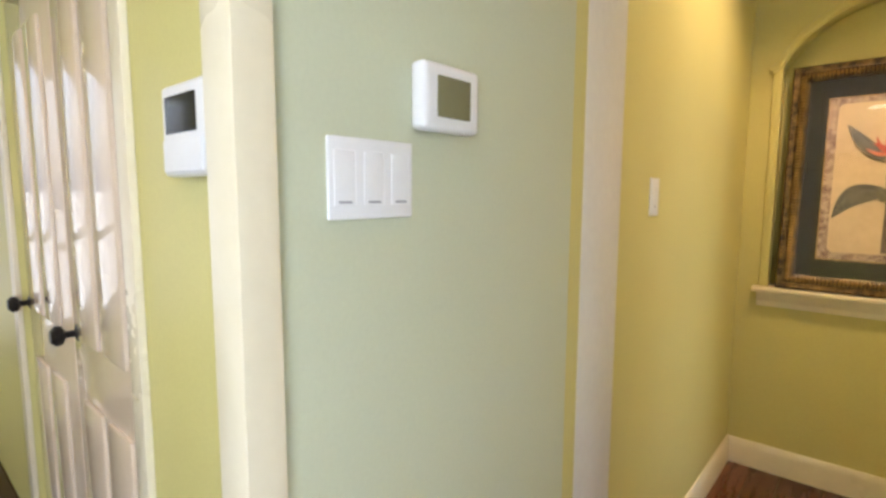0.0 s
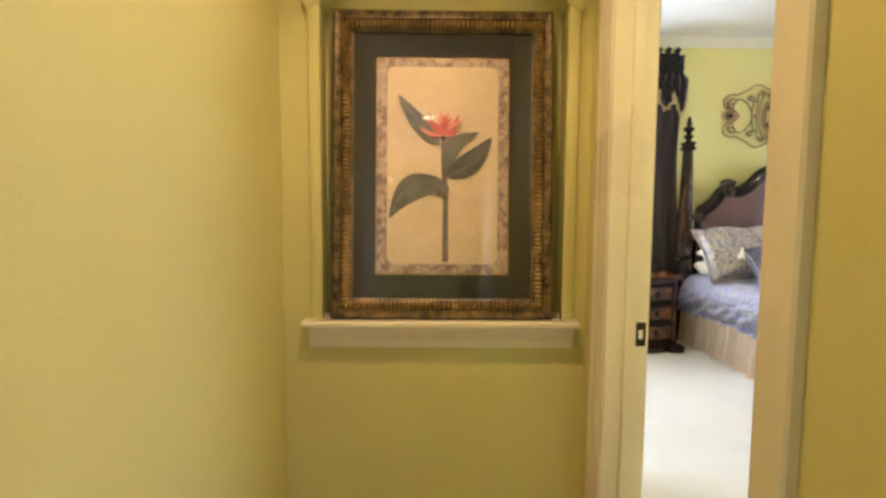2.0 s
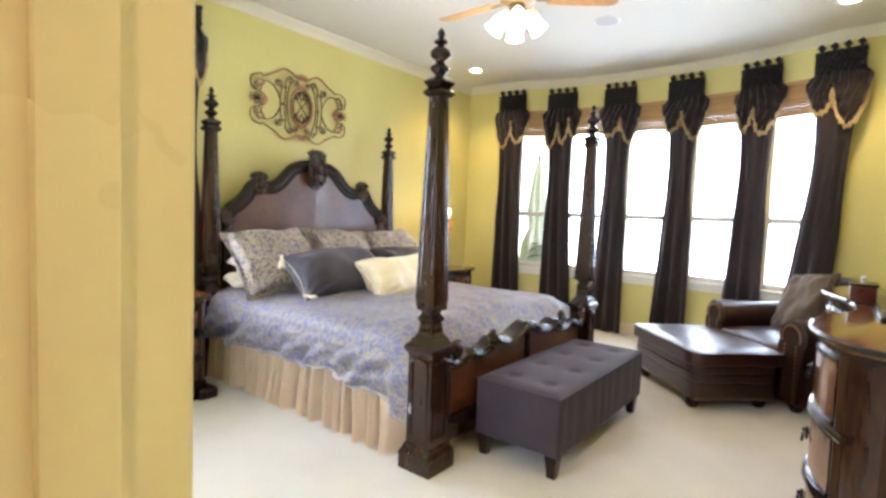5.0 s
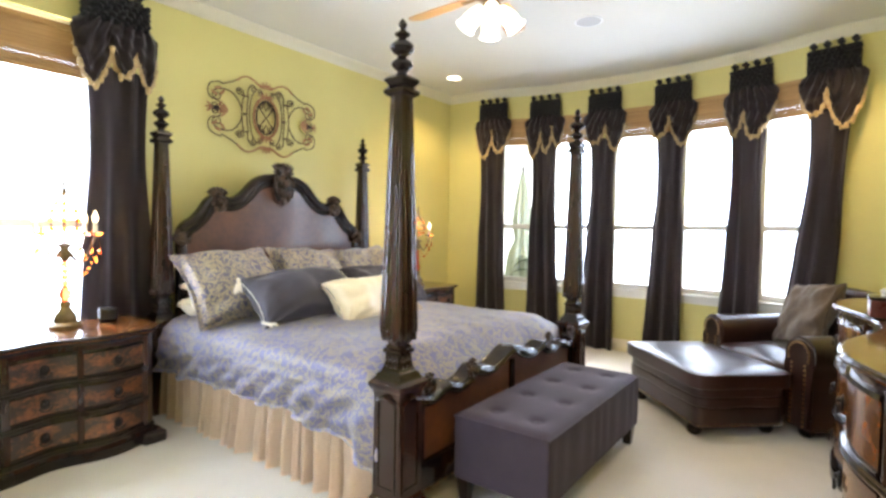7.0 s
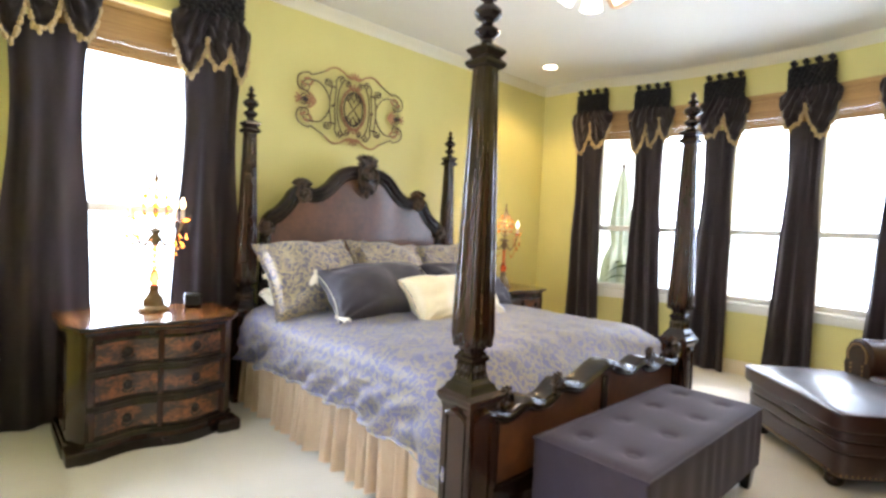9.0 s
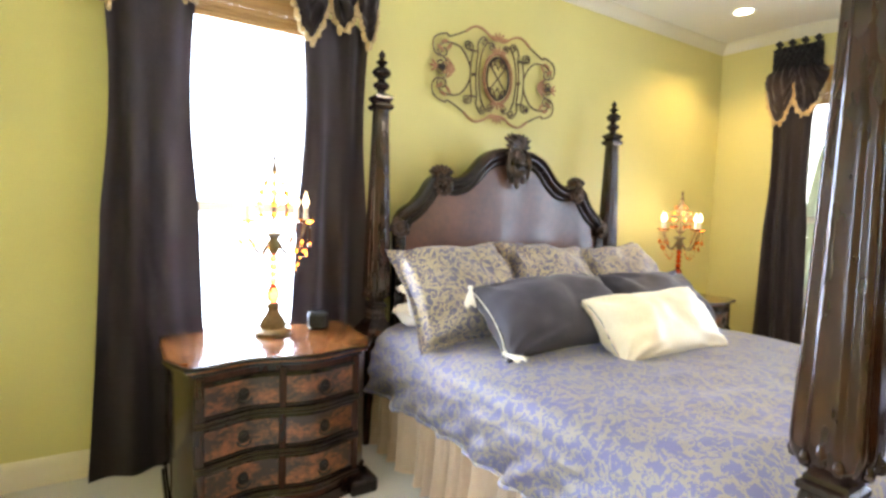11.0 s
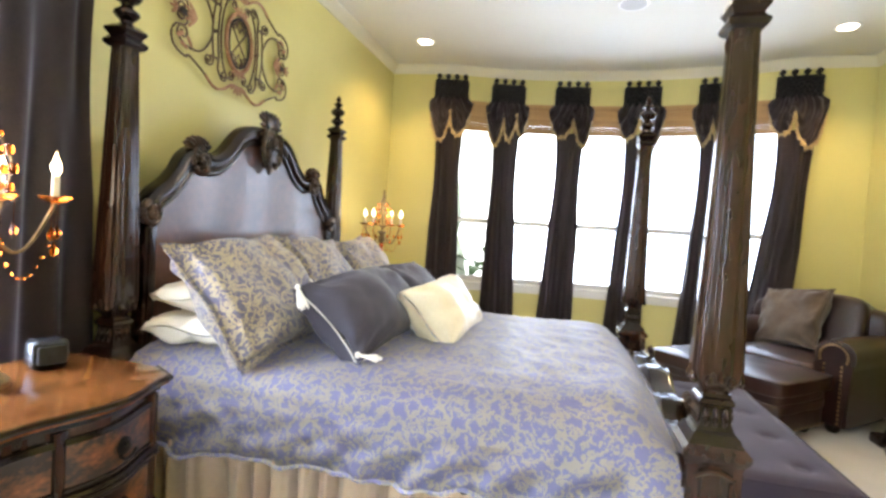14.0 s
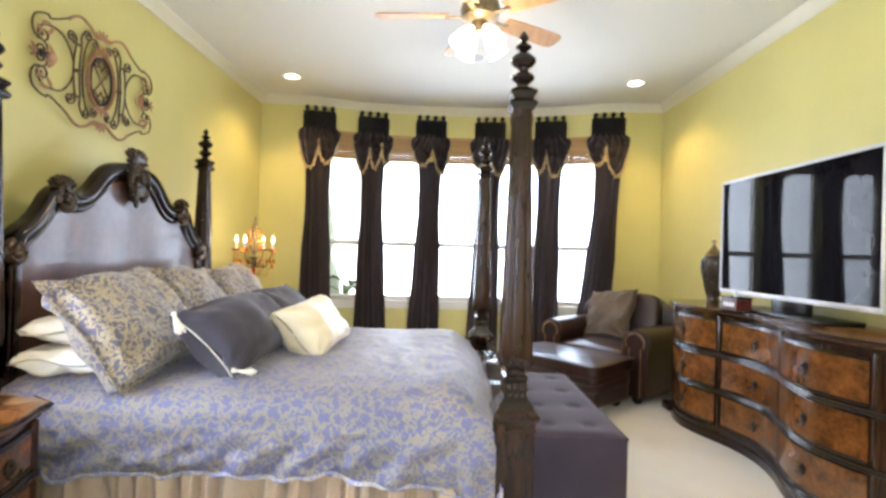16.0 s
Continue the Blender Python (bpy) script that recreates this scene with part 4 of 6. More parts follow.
def bench_top(u, v):
    x, y = (u * 2 - 1) * BW, (v * 2 - 1) * BD
    e = min(1, (BW - abs(x)) / 0.05) * min(1, (BD - abs(y)) / 0.05)
    z = 0.43 + 0.022 * max(0, e) ** 0.5
    for bx, by in BUT:
        d2 = (x - bx) ** 2 + (y - by) ** 2
        z -= 0.024 * math.exp(-d2 / 0.0011) + 0.010 * math.exp(-d2 / 0.008)
    return Vector((x, y, z))


bm = bmesh.new()
add_sheet(bm, bench_top, 84, 40)
part("cushion_top", bm, PURPLE, bench, smooth=80)
part("body", box(-BW, BW, -BD, BD, 0.12, 0.432, 0.014, 3), PURPLE, bench)
for side in (-1, 1):
    bm = bmesh.new()
    add_sheet(bm, lambda u, v: Vector(((u * 2 - 1) * (BW - 0.012), side * (BD + 0.003 + 0.003 * math.sin(u * 58 + 1.5 * math.sin(u * 13)) * math.sin(math.pi * v) ** 0.5), 0.13 + 0.292 * v)), 120, 8)
    part("side_cloth", bm, PURPLE, bench, smooth=70)
bm = bmesh.new()
add_tube(bm, [(-BW, -BD, 0.43), (BW, -BD, 0.43), (BW, BD, 0.43), (-BW, BD, 0.43)], 0.006, 6, True)
part("piping", bm, PURPLE, bench)
for x in (-1, 1):
    for y in (-1, 1):
        bm = bmesh.new()
        add_lathe(bm, [(0.022, 0), (0.034, 0.12)], sides=4, m=Matrix.Translation((x * (BW - 0.045), y * (BD - 0.045), 0)))
        part("leg", bm, BLACKWOOD, bench)
bm = bmesh.new()
for bx, by in BUT:
    add_blob(bm, (bx, by, bench_top((bx / BW + 1) / 2, (by / BD + 1) / 2).z + 0.002), (0.012, 0.012, 0.006), 8)
tagged(part("buttons", bm, PURPLE, bench), kind="stuff")


# ---- chests: nightstands and dresser ----
def chest(name, label, group, at, w, d, h, front, columns, rows, drawers_mat, turn=0.0):
    """Serpentine chest; front(s) bows the face outwards (to -y) for s in 0..1 along its width."""
    root = thing(name, label, "chest" if columns > 2 else "nightstand", group, at=at, rz=turn)
    N = 48
    cut = 0.07

    def outline(grow, back=0.0):
        pts = [(w / 2 + grow, d / 2 + back), (-w / 2 - grow, d / 2 + back), (-w / 2 - grow, -d / 2 + cut)]
        for i in range(N + 1):
            s = i / N
            x = -w / 2 + cut * 0.9 + (w - 1.8 * cut) * s
            pts.append((x * (1 + grow / (w / 2)), -d / 2 - front(s) - grow))
        pts.append((w / 2 + grow, -d / 2 + cut))
        return pts
    for nm, g, z0, z1, mat in (("plinth", 0.022, 0.0, 0.055, BLACKWOOD), ("plinth_moulding", 0.012, 0.055, 0.085, DARKWOOD), ("body", 0.0, 0.085, h - 0.05, DARKWOOD),
                               ("cornice", 0.010, h - 0.05, h - 0.03, BLACKWOOD), ("top", 0.03, h - 0.03, h, BURL)):
        bm = bmesh.new()
        add_extrude(bm, outline(g), "z", z0, z1)
        if nm in ("top", "plinth"):
            es = [e for e in bm.edges if abs(e.verts[0].co.z - e.verts[1].co.z) < 1e-6 and (e.verts[0].co.z > z1 - 1e-6)]
            bmesh.ops.bevel(bm, geom=es, offset=0.009, segments=3, affect="EDGES", profile=0.5)
        part(nm, bm, mat, root, "inlaid veneer top" if nm == "top" else "", 30)
    bm = bmesh.new()
    op = outline(0.03)
    add_tube(bm, [(x, y, h - 0.012) for x, y in op[2:]], 0.012, 8)
    part("top_edge", bm, BLACKWOOD, root)
    zs = [0.10 + (h - 0.165) * k / rows for k in range(rows + 1)]
    ua, ub = 0.03, 0.97

    def at_s(s, off, z):
        x = -w / 2 + cut * 0.9 + (w - 1.8 * cut) * s
        e = 1e-3
        dy = -(front(min(1, s + e)) - front(max(0, s - e))) / (2 * e * (w - 1.8 * cut))
        nrm = Vector((dy, -1, 0)).normalized()
        return Vector((x, -d / 2 - front(s), z)) + nrm * off
    gaps = [ua + (ub - ua) * k / columns for k in range(columns + 1)]
    for r in range(rows):
        for c in range(columns):
            s0, s1 = gaps[c] + 0.012, gaps[c + 1] - 0.012
            z0, z1 = zs[r] + 0.014, zs[r + 1] - 0.014
            bm = bmesh.new()
            n = 14
            for a, b, off0, off1 in ((0.0, 1.0, 0.002, 0.012),):
                g0 = [[bm.verts.new(at_s(s0 + (s1 - s0) * i / n, o, z)) for z, o in ((z0, -0.004), (z0, 0.012), (z0 + 0.016, 0.016), (z0 + 0.020, 0.009), (z1 - 0.020, 0.009), (z1 - 0.016, 0.016), (z1, 0.012), (z1, -0.004))] for i in range(n + 1)]
                for p, q in zip(g0, g0[1:]):
                    for j in range(7):
                        f = bm.faces.new((p[j], q[j], q[j + 1], p[j + 1]))
                        f.material_index = 1 if j == 3 else 0
                bm.faces.new(g0[0])
                bm.faces.new(list(reversed(g0[-1])))
            dr = part("drawer", bm, [BLACKWOOD, drawers_mat], root, "burl-veneered drawer front" if columns > 2 else "worn painted drawer front", 40)
            for sm in ((0.5,) if columns > 2 else (0.5,)):
                pc = at_s(s0 + (s1 - s0) * sm, 0.018, (z0 + z1) / 2)
                hb = bmesh.new()
                add_blob(hb, pc, (0.024, 0.008, 0.030), 10)
                add_tube(hb, [(pc.x + 0.028 * math.cos(a), pc.y - 0.014, pc.z - 0.012 + 0.024 * math.sin(a)) for a in [math.pi + math.pi * i / 10 for i in range(11)]], 0.005, 6)
                add_blob(hb, (pc.x, pc.y - 0.008, pc.z + 0.01), 0.010, 8)
                part("drawer_pull", hb, BLACKIRON, dr, "dark bail pull")
        bm = bmesh.new()
        for off, rad in ((0.012, 0.012), (0.018, 0.007)):
            add_tube(bm, [at_s(i / 40, off, zs[r] + (0.004 if rad > 0.01 else -0.010)) for i in range(41)], rad, 7)
        part("drawer_rail", bm, BLACKWOOD, root)
    for c in range(columns + 1):
        bm = bmesh.new()
        p = at_s(gaps[c], 0.010, 0)
        add_box(bm, p.x - 0.018, p.x + 0.018, p.y - 0.004, p.y + 0.03, 0.09, h - 0.055, 0.006)
        part("pilaster", bm, DARKWOOD, root)
    for s in (-1, 1):
        for k in range(2):
            bm = bmesh.new()
            add_box(bm, s * w / 2 - 0.008, s * w / 2 + 0.008, -d / 2 + 0.12, d / 2 - 0.05, 0.13 + k * (h - 0.2) / 2, 0.09 + (k + 1) * (h - 0.2) / 2, 0.006)
            part("side_panel", bm, DARKWOOD, root)
    for s in (-1, 1):
        bm = bmesh.new()
        add_box(bm, s * (w / 2 - 0.05) - 0.07, s * (w / 2 - 0.05) + 0.07, -d / 2 - front(0.05) - 0.028, -d / 2 + 0.06, 0, 0.075, 0.02, 3)
        part("bracket_foot", bm, BLACKWOOD, root)
    return root


def nite_front(s):
    return 0.030 + 0.028 * math.sin(3 * math.pi * s - math.pi / 2) * -1 + 0.012


WORN = surface("worn_rust_paint", (0.026, 0.014, 0.009), (0.31, 0.105, 0.034), 0.36, 7.0, 40, 0.1, coat=0.2, spread=(0.46, 0.66), stretch=(1, 1, 1.6))
nite = chest("nightstand", "dark serpentine three-drawer nightstand with worn rust panels", "nightstands", (-1.65, -0.46, 0), 0.85, 0.52, 0.72, nite_front, 2, 3, WORN)
copy_thing(nite, pose(1.74, -0.36, 0))


def dresser_front(s):
    if s < 0.36:
        return 0.105 * math.sin(math.pi * s / 0.36) + 0.01
    if s > 0.64:
        return 0.105 * math.sin(math.pi * (1 - s) / 0.36) + 0.01
    return 0.01 - 0.055 * math.sin(math.pi * (s - 0.36) / 0.28)


chest("dresser", "dark carved nine-drawer dresser with burl fronts", "", (0.225, -4.49, 0), 2.31, 0.42, 0.97, dresser_front, 3, 3, BURL, 180.0)

# ---- television and the things on the dresser ----
tv = thing("television", "large flat television with a silver bezel on a black stand", "television", at=(0.21, -4.50, 0.97))
hw, z0, z1 = 0.775, 0.10, 0.99
for nm, b in (("bezel_top", (-hw, hw, -0.03, 0.035, z1 - 0.022, z1)), ("bezel_bottom", (-hw, hw, -0.03, 0.035, z0, z0 + 0.03)), ("bezel_side", (-hw, -hw + 0.022, -0.03, 0.035, z0 + 0.03, z1 - 0.022)), ("bezel_side", (hw - 0.022, hw, -0.03, 0.035, z0 + 0.03, z1 - 0.022))):
    part(nm, box(*b, 0.006), SILVER, tv)
part("screen", box(-hw + 0.022, hw - 0.022, -0.02, 0.026, z0 + 0.03, z1 - 0.022), SCREEN, tv, "black glossy screen reflecting the windows")
part("back_shell", box(-hw + 0.03, hw - 0.03, -0.075, -0.02, z0 + 0.03, z1 - 0.03, 0.02), BLACKPL, tv)
part("neck", box(-0.17, 0.17, -0.05, 0.0, 0.02, z0 + 0.02, 0.01), BLACKPL, tv)
part("foot", box(-0.48, 0.48, -0.13, 0.15, 0.0, 0.022, 0.009), BLACKPL, tv, "black glass stand foot")


def vase(at):
    root = thing("lidded_vase", "dark bronze spiral-fluted lidded vase on the dresser", "vase", "dresser vases", at=at)
    bm = bmesh.new()
    prof = [(0.058, 0), (0.060, 0.02), (0.052, 0.035), (0.062, 0.08), (0.078, 0.16), (0.096, 0.26), (0.104, 0.33), (0.100, 0.37), (0.086, 0.405), (0.070, 0.42)]
    n = 60
    rings = []
    pr = smooth_line(prof, 4)
    for p in pr:
        tw = p.y * 5.0
        k = 0.075 if 0.04 < p.y < 0.40 else 0.0
        rings.append([bm.verts.new((p.x * (1 + k * math.cos(14 * a + tw * 2)) * math.cos(a), p.x * (1 + k * math.cos(14 * a + tw * 2)) * math.sin(a), p.y)) for a in [2 * math.pi * i / n for i in range(n)]])
    for a, b in zip(rings, rings[1:]):
        for i in range(n):
            bm.faces.new((a[i], a[(i + 1) % n], b[(i + 1) % n], b[i]))
    bm.faces.new(list(reversed(rings[0])))
    bm.faces.new(rings[-1])
    part("body", bm, VASE, root, smooth=60)
    lid = part("lid", lathe([(0.074, 0.418), (0.076, 0.430), (0.060, 0.445), (0.036, 0.475), (0.018, 0.505), (0.012, 0.515)], 24), BRONZE, root, "dull bronze lid")
    part("knob", lathe([(0.010, 0.513), (0.009, 0.535), (0.022, 0.545), (0.024, 0.555), (0.006, 0.562)], 14), BRONZE, lid)
    return root


v = vase((1.24, -4.55, 0.97))
v.scale = (0.94, 0.94, 0.94)
small_vase = copy_thing(v, pose(-0.78, -4.42, 0.97))
small_vase.scale = (0.72, 0.72, 0.72)
bx = thing("trinket_box", "dark red lidded box with pale lettering bars", "box", at=(0.47, -4.31, 0.97))
part("body", box(-0.10, 0.10, -0.055, 0.055, 0.005, 0.085, 0.006), surface("oxblood_lacquer", (0.06, 0.010, 0.008), (0.13, 0.022, 0.016), 0.3, 6, 40, 0.05), bx)
part("lid", box(-0.106, 0.106, -0.06, 0.06, 0.085, 0.10, 0.006), BLACKPL, bx)
part("lid_knob", lathe([(0.012, 0.10), (0.010, 0.115), (0.018, 0.125), (0.004, 0.135)], 12), WHITEPL, bx)
for k in range(4):
    part("lettering_bar", box(-0.07 + 0.036 * k, -0.07 + 0.036 * k + 0.026, 0.0545, 0.0565, 0.03, 0.06), WHITEPL, bx)
part("base", box(-0.11, 0.11, -0.065, 0.065, 0, 0.008, 0.002), BLACKPL, bx)

# ---- armchair and ottoman ----
arm = thing("armchair", "wide brown leather club chair with nailhead rolled arms", "armchair", at=(2.07, -3.97, 0), rz=43)
CWD, CDP = 0.56, 0.46


def leather_box(x0, x1, y0, y1, z0, z1, crown=0.03, sharp=7, seed=0.0):
    bm = bmesh.new()
    bmesh.ops.create_cube(bm, size=1.0)
    bmesh.ops.subdivide_edges(bm, edges=bm.edges, cuts=13, use_grid_fill=True)
    for v in bm.verts:
        p = v.co * 2
        q = Vector((p.x, p.y, p.z))
        n4 = (abs(p.x) ** sharp + abs(p.y) ** sharp + abs(p.z) ** sharp) ** (1 / sharp)
        q = p / n4 if n4 > 0 else p
        k = (1 - p.x * p.x) * (1 - p.y * p.y)
        w = noise.noise(Vector((p.x * 2 + seed, p.y * 2, p.z * 2))) * 0.008
        v.co = Vector(((x0 + x1) / 2 + q.x * (x1 - x0) / 2, (y0 + y1) / 2 + q.y * (y1 - y0) / 2, (z0 + z1) / 2 + q.z * (z1 - z0) / 2 + (crown * k if p.z > 0 else 0) + w))
    return bm


part("base", leather_box(-CWD + 0.02, CWD - 0.02, -CDP, CDP - 0.03, 0.07, 0.30, 0, seed=1), LEATHER, arm, smooth=60)
part("seat_cushion", leather_box(-CWD + 0.19, CWD - 0.19, -CDP + 0.18, CDP + 0.02, 0.28, 0.47, 0.03, seed=2), LEATHER, arm, "glossy brown leather seat cushion", 60)
part("back", leather_box(-CWD + 0.03, CWD - 0.03, -CDP - 0.04, -CDP + 0.20, 0.20, 0.86, 0.02, seed=3), LEATHER, arm, smooth=60)
bk = part("back_cushion", leather_box(-CWD + 0.17, CWD - 0.17, -0.13, 0.13, 0.0, 0.50, 0.03, seed=4), LEATHER, arm, smooth=60)
bk.matrix_basis = pose(0, -CDP + 0.24, 0.44, 14, 0, 0)
for s in (-1, 1):
    bm = bmesh.new()
    sec = [(-0.10, 0.06), (0.10, 0.06), (0.10, 0.46)]
    for i in range(15):
        a = -0.6 + (math.pi + 1.2) * i / 14
        sec.append((0.130 * math.cos(a), 0.555 + 0.122 * math.sin(a)))
    sec.append((-0.10, 0.46))
    add_extrude(bm, [(s * (CWD - 0.10) + x, z) for x, z in sec], "y", -CDP, CDP - 0.02)
    es = [e for e in bm.edges if all(abs(v.co.y - (CDP - 0.02)) < 1e-5 for v in e.verts)]
    bmesh.ops.bevel(bm, geom=es, offset=0.018, segments=3, affect="EDGES")
    ar = part("arm", bm, LEATHER, arm, "rolled leather arm", 50)
    bm = bmesh.new()
    pts = [(-0.055, 0.09 + 0.031 * k) for k in range(14)] + [(0.055, 0.09 + 0.031 * k) for k in range(14)]
    pts += [(0.088 * math.cos(a), 0.555 + 0.086 * math.sin(a)) for a in [-0.35 + (math.pi + 0.7) * i / 15 for i in range(16)]]
    for x, z in pts:
        add_blob(bm, (s * (CWD - 0.10) + x, CDP - 0.018, z), (0.010, 0.006, 0.010), 6)
    tagged(part("nailheads", bm, NAIL, ar, "row of brass nailheads"), kind="stuff")
for x in (-1, 1):
    for y in (-1, 1):
        part("bun_foot", add_lathe(bmesh.new(), [(0.03, 0), (0.045, 0.02), (0.048, 0.045), (0.035, 0.075)], 16, m=Matrix.Translation((x * (CWD - 0.10), y * (CDP - 0.10), 0))), BLACKWOOD, arm)
cu = thing("chenille_cushion", "large brown chenille cushion propped on the armchair", "pillow")
cu.matrix_basis = arm.matrix_basis @ pose(0.10, -CDP + 0.47, 0.47, 24, 7, -12)
part("cover", pillow_bm(0.60, 0.56, 0.18, 0, 7.0), CHENILLE, cu, smooth=70)
ot = thing("ottoman", "brown leather ottoman pushed up to the armchair", "ottoman")
ot.matrix_basis = arm.matrix_basis @ pose(0.0, CDP + 0.38, 0)
part("body", leather_box(-0.475, 0.475, -0.315, 0.315, 0.07, 0.22, 0, 18, 5), LEATHER, ot, smooth=60)
part("band", leather_box(-0.492, 0.492, -0.332, 0.332, 0.205, 0.285, 0, 9, 6), LEATHER, ot, "soft leather roll under the cushion", 60)
part("band", leather_box(-0.488, 0.488, -0.328, 0.328, 0.272, 0.345, 0, 9, 8), LEATHER, ot, "soft leather roll under the cushion", 60)
ocu = part("cushion", leather_box(-0.512, 0.512, -0.352, 0.352, 0.332, 0.445, 0.024, 12, 7), LEATHER, ot, "glossy leather ottoman cushion", 60)
bm = bmesh.new()
add_tube(bm, [(0.505 * math.copysign(abs(math.cos(a)) ** 0.12, math.cos(a)), 0.346 * math.copysign(abs(math.sin(a)) ** 0.12, math.sin(a)), 0.432) for a in [2 * math.pi * (q + 0.5) / 96 for q in range(96)]], 0.006, 6, True)
part("piping", bm, LEATHER, ocu)
bm = bmesh.new()
for i in range(30):
    for y in (-0.317, 0.317):
        add_blob(bm, (-0.40 + 0.8 * i / 29, y, 0.095), (0.007, 0.005, 0.007), 6)
for i in range(22):
    for x in (-0.472, 0.472):
        add_blob(bm, (x, -0.30 + 0.6 * i / 21, 0.095), (0.005, 0.007, 0.007), 6)
tagged(part("nailheads", bm, NAIL, ot, "row of brass nailheads"), kind="stuff")
for x in (-1, 1):
    for y in (-1, 1):
        part("bun_foot", add_lathe(bmesh.new(), [(0.03, 0), (0.046, 0.02), (0.048, 0.045), (0.035, 0.08)], 16, m=Matrix.Translation((x * 0.36, y * 0.26, 0))), BLACKWOOD, ot)


# ---- candelabra lamps ----
def candelabra(at, rz):
    root = thing("candelabra_lamp", "bronze candelabra table lamp hung with amber crystals, lit", "lamp", "bedside lamps", at=at, rz=rz)
    part("base", lathe([(0.088, 0), (0.090, 0.015), (0.078, 0.028), (0.060, 0.034), (0.066, 0.05), (0.060, 0.075), (0.040, 0.10), (0.028, 0.125), (0.034, 0.14), (0.030, 0.155), (0.016, 0.165)], 28, flute=6, flute_depth=0.12, flute_span=(0.04, 0.13)), BRONZE, root)
    part("lower_crystal", lathe([(0.014, 0.163), (0.030, 0.175), (0.036, 0.205), (0.026, 0.235), (0.015, 0.25)], 10), REDCRYSTAL, root, "faceted red amber glass stem", 10)
    bm = bmesh.new()
    for i in range(4):
        add_lathe(bm, [(0.012, 0), (0.022, 0.012), (0.022, 0.026), (0.012, 0.036)], 10, m=Matrix.Translation((0, 0, 0.25 + 0.038 * i)))
    part("beaded_stem", bm, REDCRYSTAL, root, "stacked red amber glass beads", 10)
    part("hub", lathe([(0.012, 0.40), (0.022, 0.41), (0.030, 0.44), (0.020, 0.47), (0.028, 0.49), (0.048, 0.50), (0.048, 0.508), (0.012, 0.52)], 16), BRONZE, root)
    part("top_rod", lathe([(0.007, 0.515), (0.007, 0.80), (0.018, 0.815), (0.012, 0.84), (0.006, 0.86), (0.012, 0.872), (0.003, 0.90)], 10), BRONZE, root)
    bm = bmesh.new()
    for k in range(6):
        a = 2 * math.pi * k / 6
        ca, sa = math.cos(a), math.sin(a)
        add_tube(bm, [(0.012 * ca, 0.012 * sa, 0.54), (0.070 * ca, 0.070 * sa, 0.60), (0.075 * ca, 0.075 * sa, 0.68), (0.045 * ca, 0.045 * sa, 0.76), (0.008 * ca, 0.008 * sa, 0.81)], 0.0035, 5)
    part("cage", bm, BRONZE, root)
    bm = bmesh.new()
    for k in range(6):
        a = 2 * math.pi * k / 6
        for r, z, s in ((0.072, 0.60, 0.016), (0.080, 0.655, 0.018), (0.068, 0.71, 0.018), (0.045, 0.755, 0.014)):
            add_blob(bm, (r * math.cos(a), r * math.sin(a), z), (s * 0.8, s * 0.8, s), 6)
    tagged(part("cage_trim", bm, AMBER, root, "amber crystal drops on the cage", 10), kind="stuff")
    for k in range(4):
        a = 2 * math.pi * k / 4 + 0.5
        ca, sa = math.cos(a), math.sin(a)
        bm = bmesh.new()
        pth = []
        for i in range(15):
            t = i / 14
            pth.append(((0.03 + 0.155 * t) * ca, (0.03 + 0.155 * t) * sa, 0.47 - 0.075 * math.sin(t * math.pi * 1.15) + 0.055 * t * t))
        add_tube(bm, pth, 0.006, 6)
        ex, ey = pth[-1][0], pth[-1][1]
        ez = pth[-1][2]
        arm_p = part("candle_arm", bm, BRONZE, root)
        part("drip_dish", add_lathe(bmesh.new(), [(0.010, 0), (0.030, 0.006), (0.044, 0.016), (0.046, 0.022), (0.012, 0.012)], 14, m=Matrix.Translation((ex, ey, ez))), AMBER, arm_p, "amber glass drip dish", 20)
        part("candle", add_lathe(bmesh.new(), [(0.011, 0.01), (0.011, 0.082), (0.007, 0.086)], 12, m=Matrix.Translation((ex, ey, ez))), CREAM, arm_p)
        bl = part("bulb", add_lathe(bmesh.new(), [(0.006, 0.084), (0.014, 0.102), (0.014, 0.115), (0.006, 0.138), (0.001, 0.158)], 12, m=Matrix.Translation((ex, ey, ez))), BULB, arm_p, "lit flame bulb")
        bm = bmesh.new()
        for dx in (-0.035, 0.0, 0.035):
            px, py = ex - dx * sa, ey + dx * ca
            ln = 0.07 if dx else 0.12
            add_tube(bm, [(px, py, ez + 0.012), (px, py, ez - ln)], 0.0016, 4)
            add_lathe(bm, [(0.002, 0), (0.012, -0.022), (0.009, -0.036), (0.001, -0.044)], 7, m=Matrix.Translation((px, py, ez - ln)))
        for i in range(10):
            t = i / 9
            add_blob(bm, ((0.04 + 0.13 * t) * ca, (0.04 + 0.13 * t) * sa, 0.44 - 0.11 * math.sin(t * math.pi) - 0.01 * t), 0.006, 5)
        tagged(part("crystal_trim", bm, AMBER, arm_p, "hanging amber crystal drops", 10), kind="stuff")
    return root


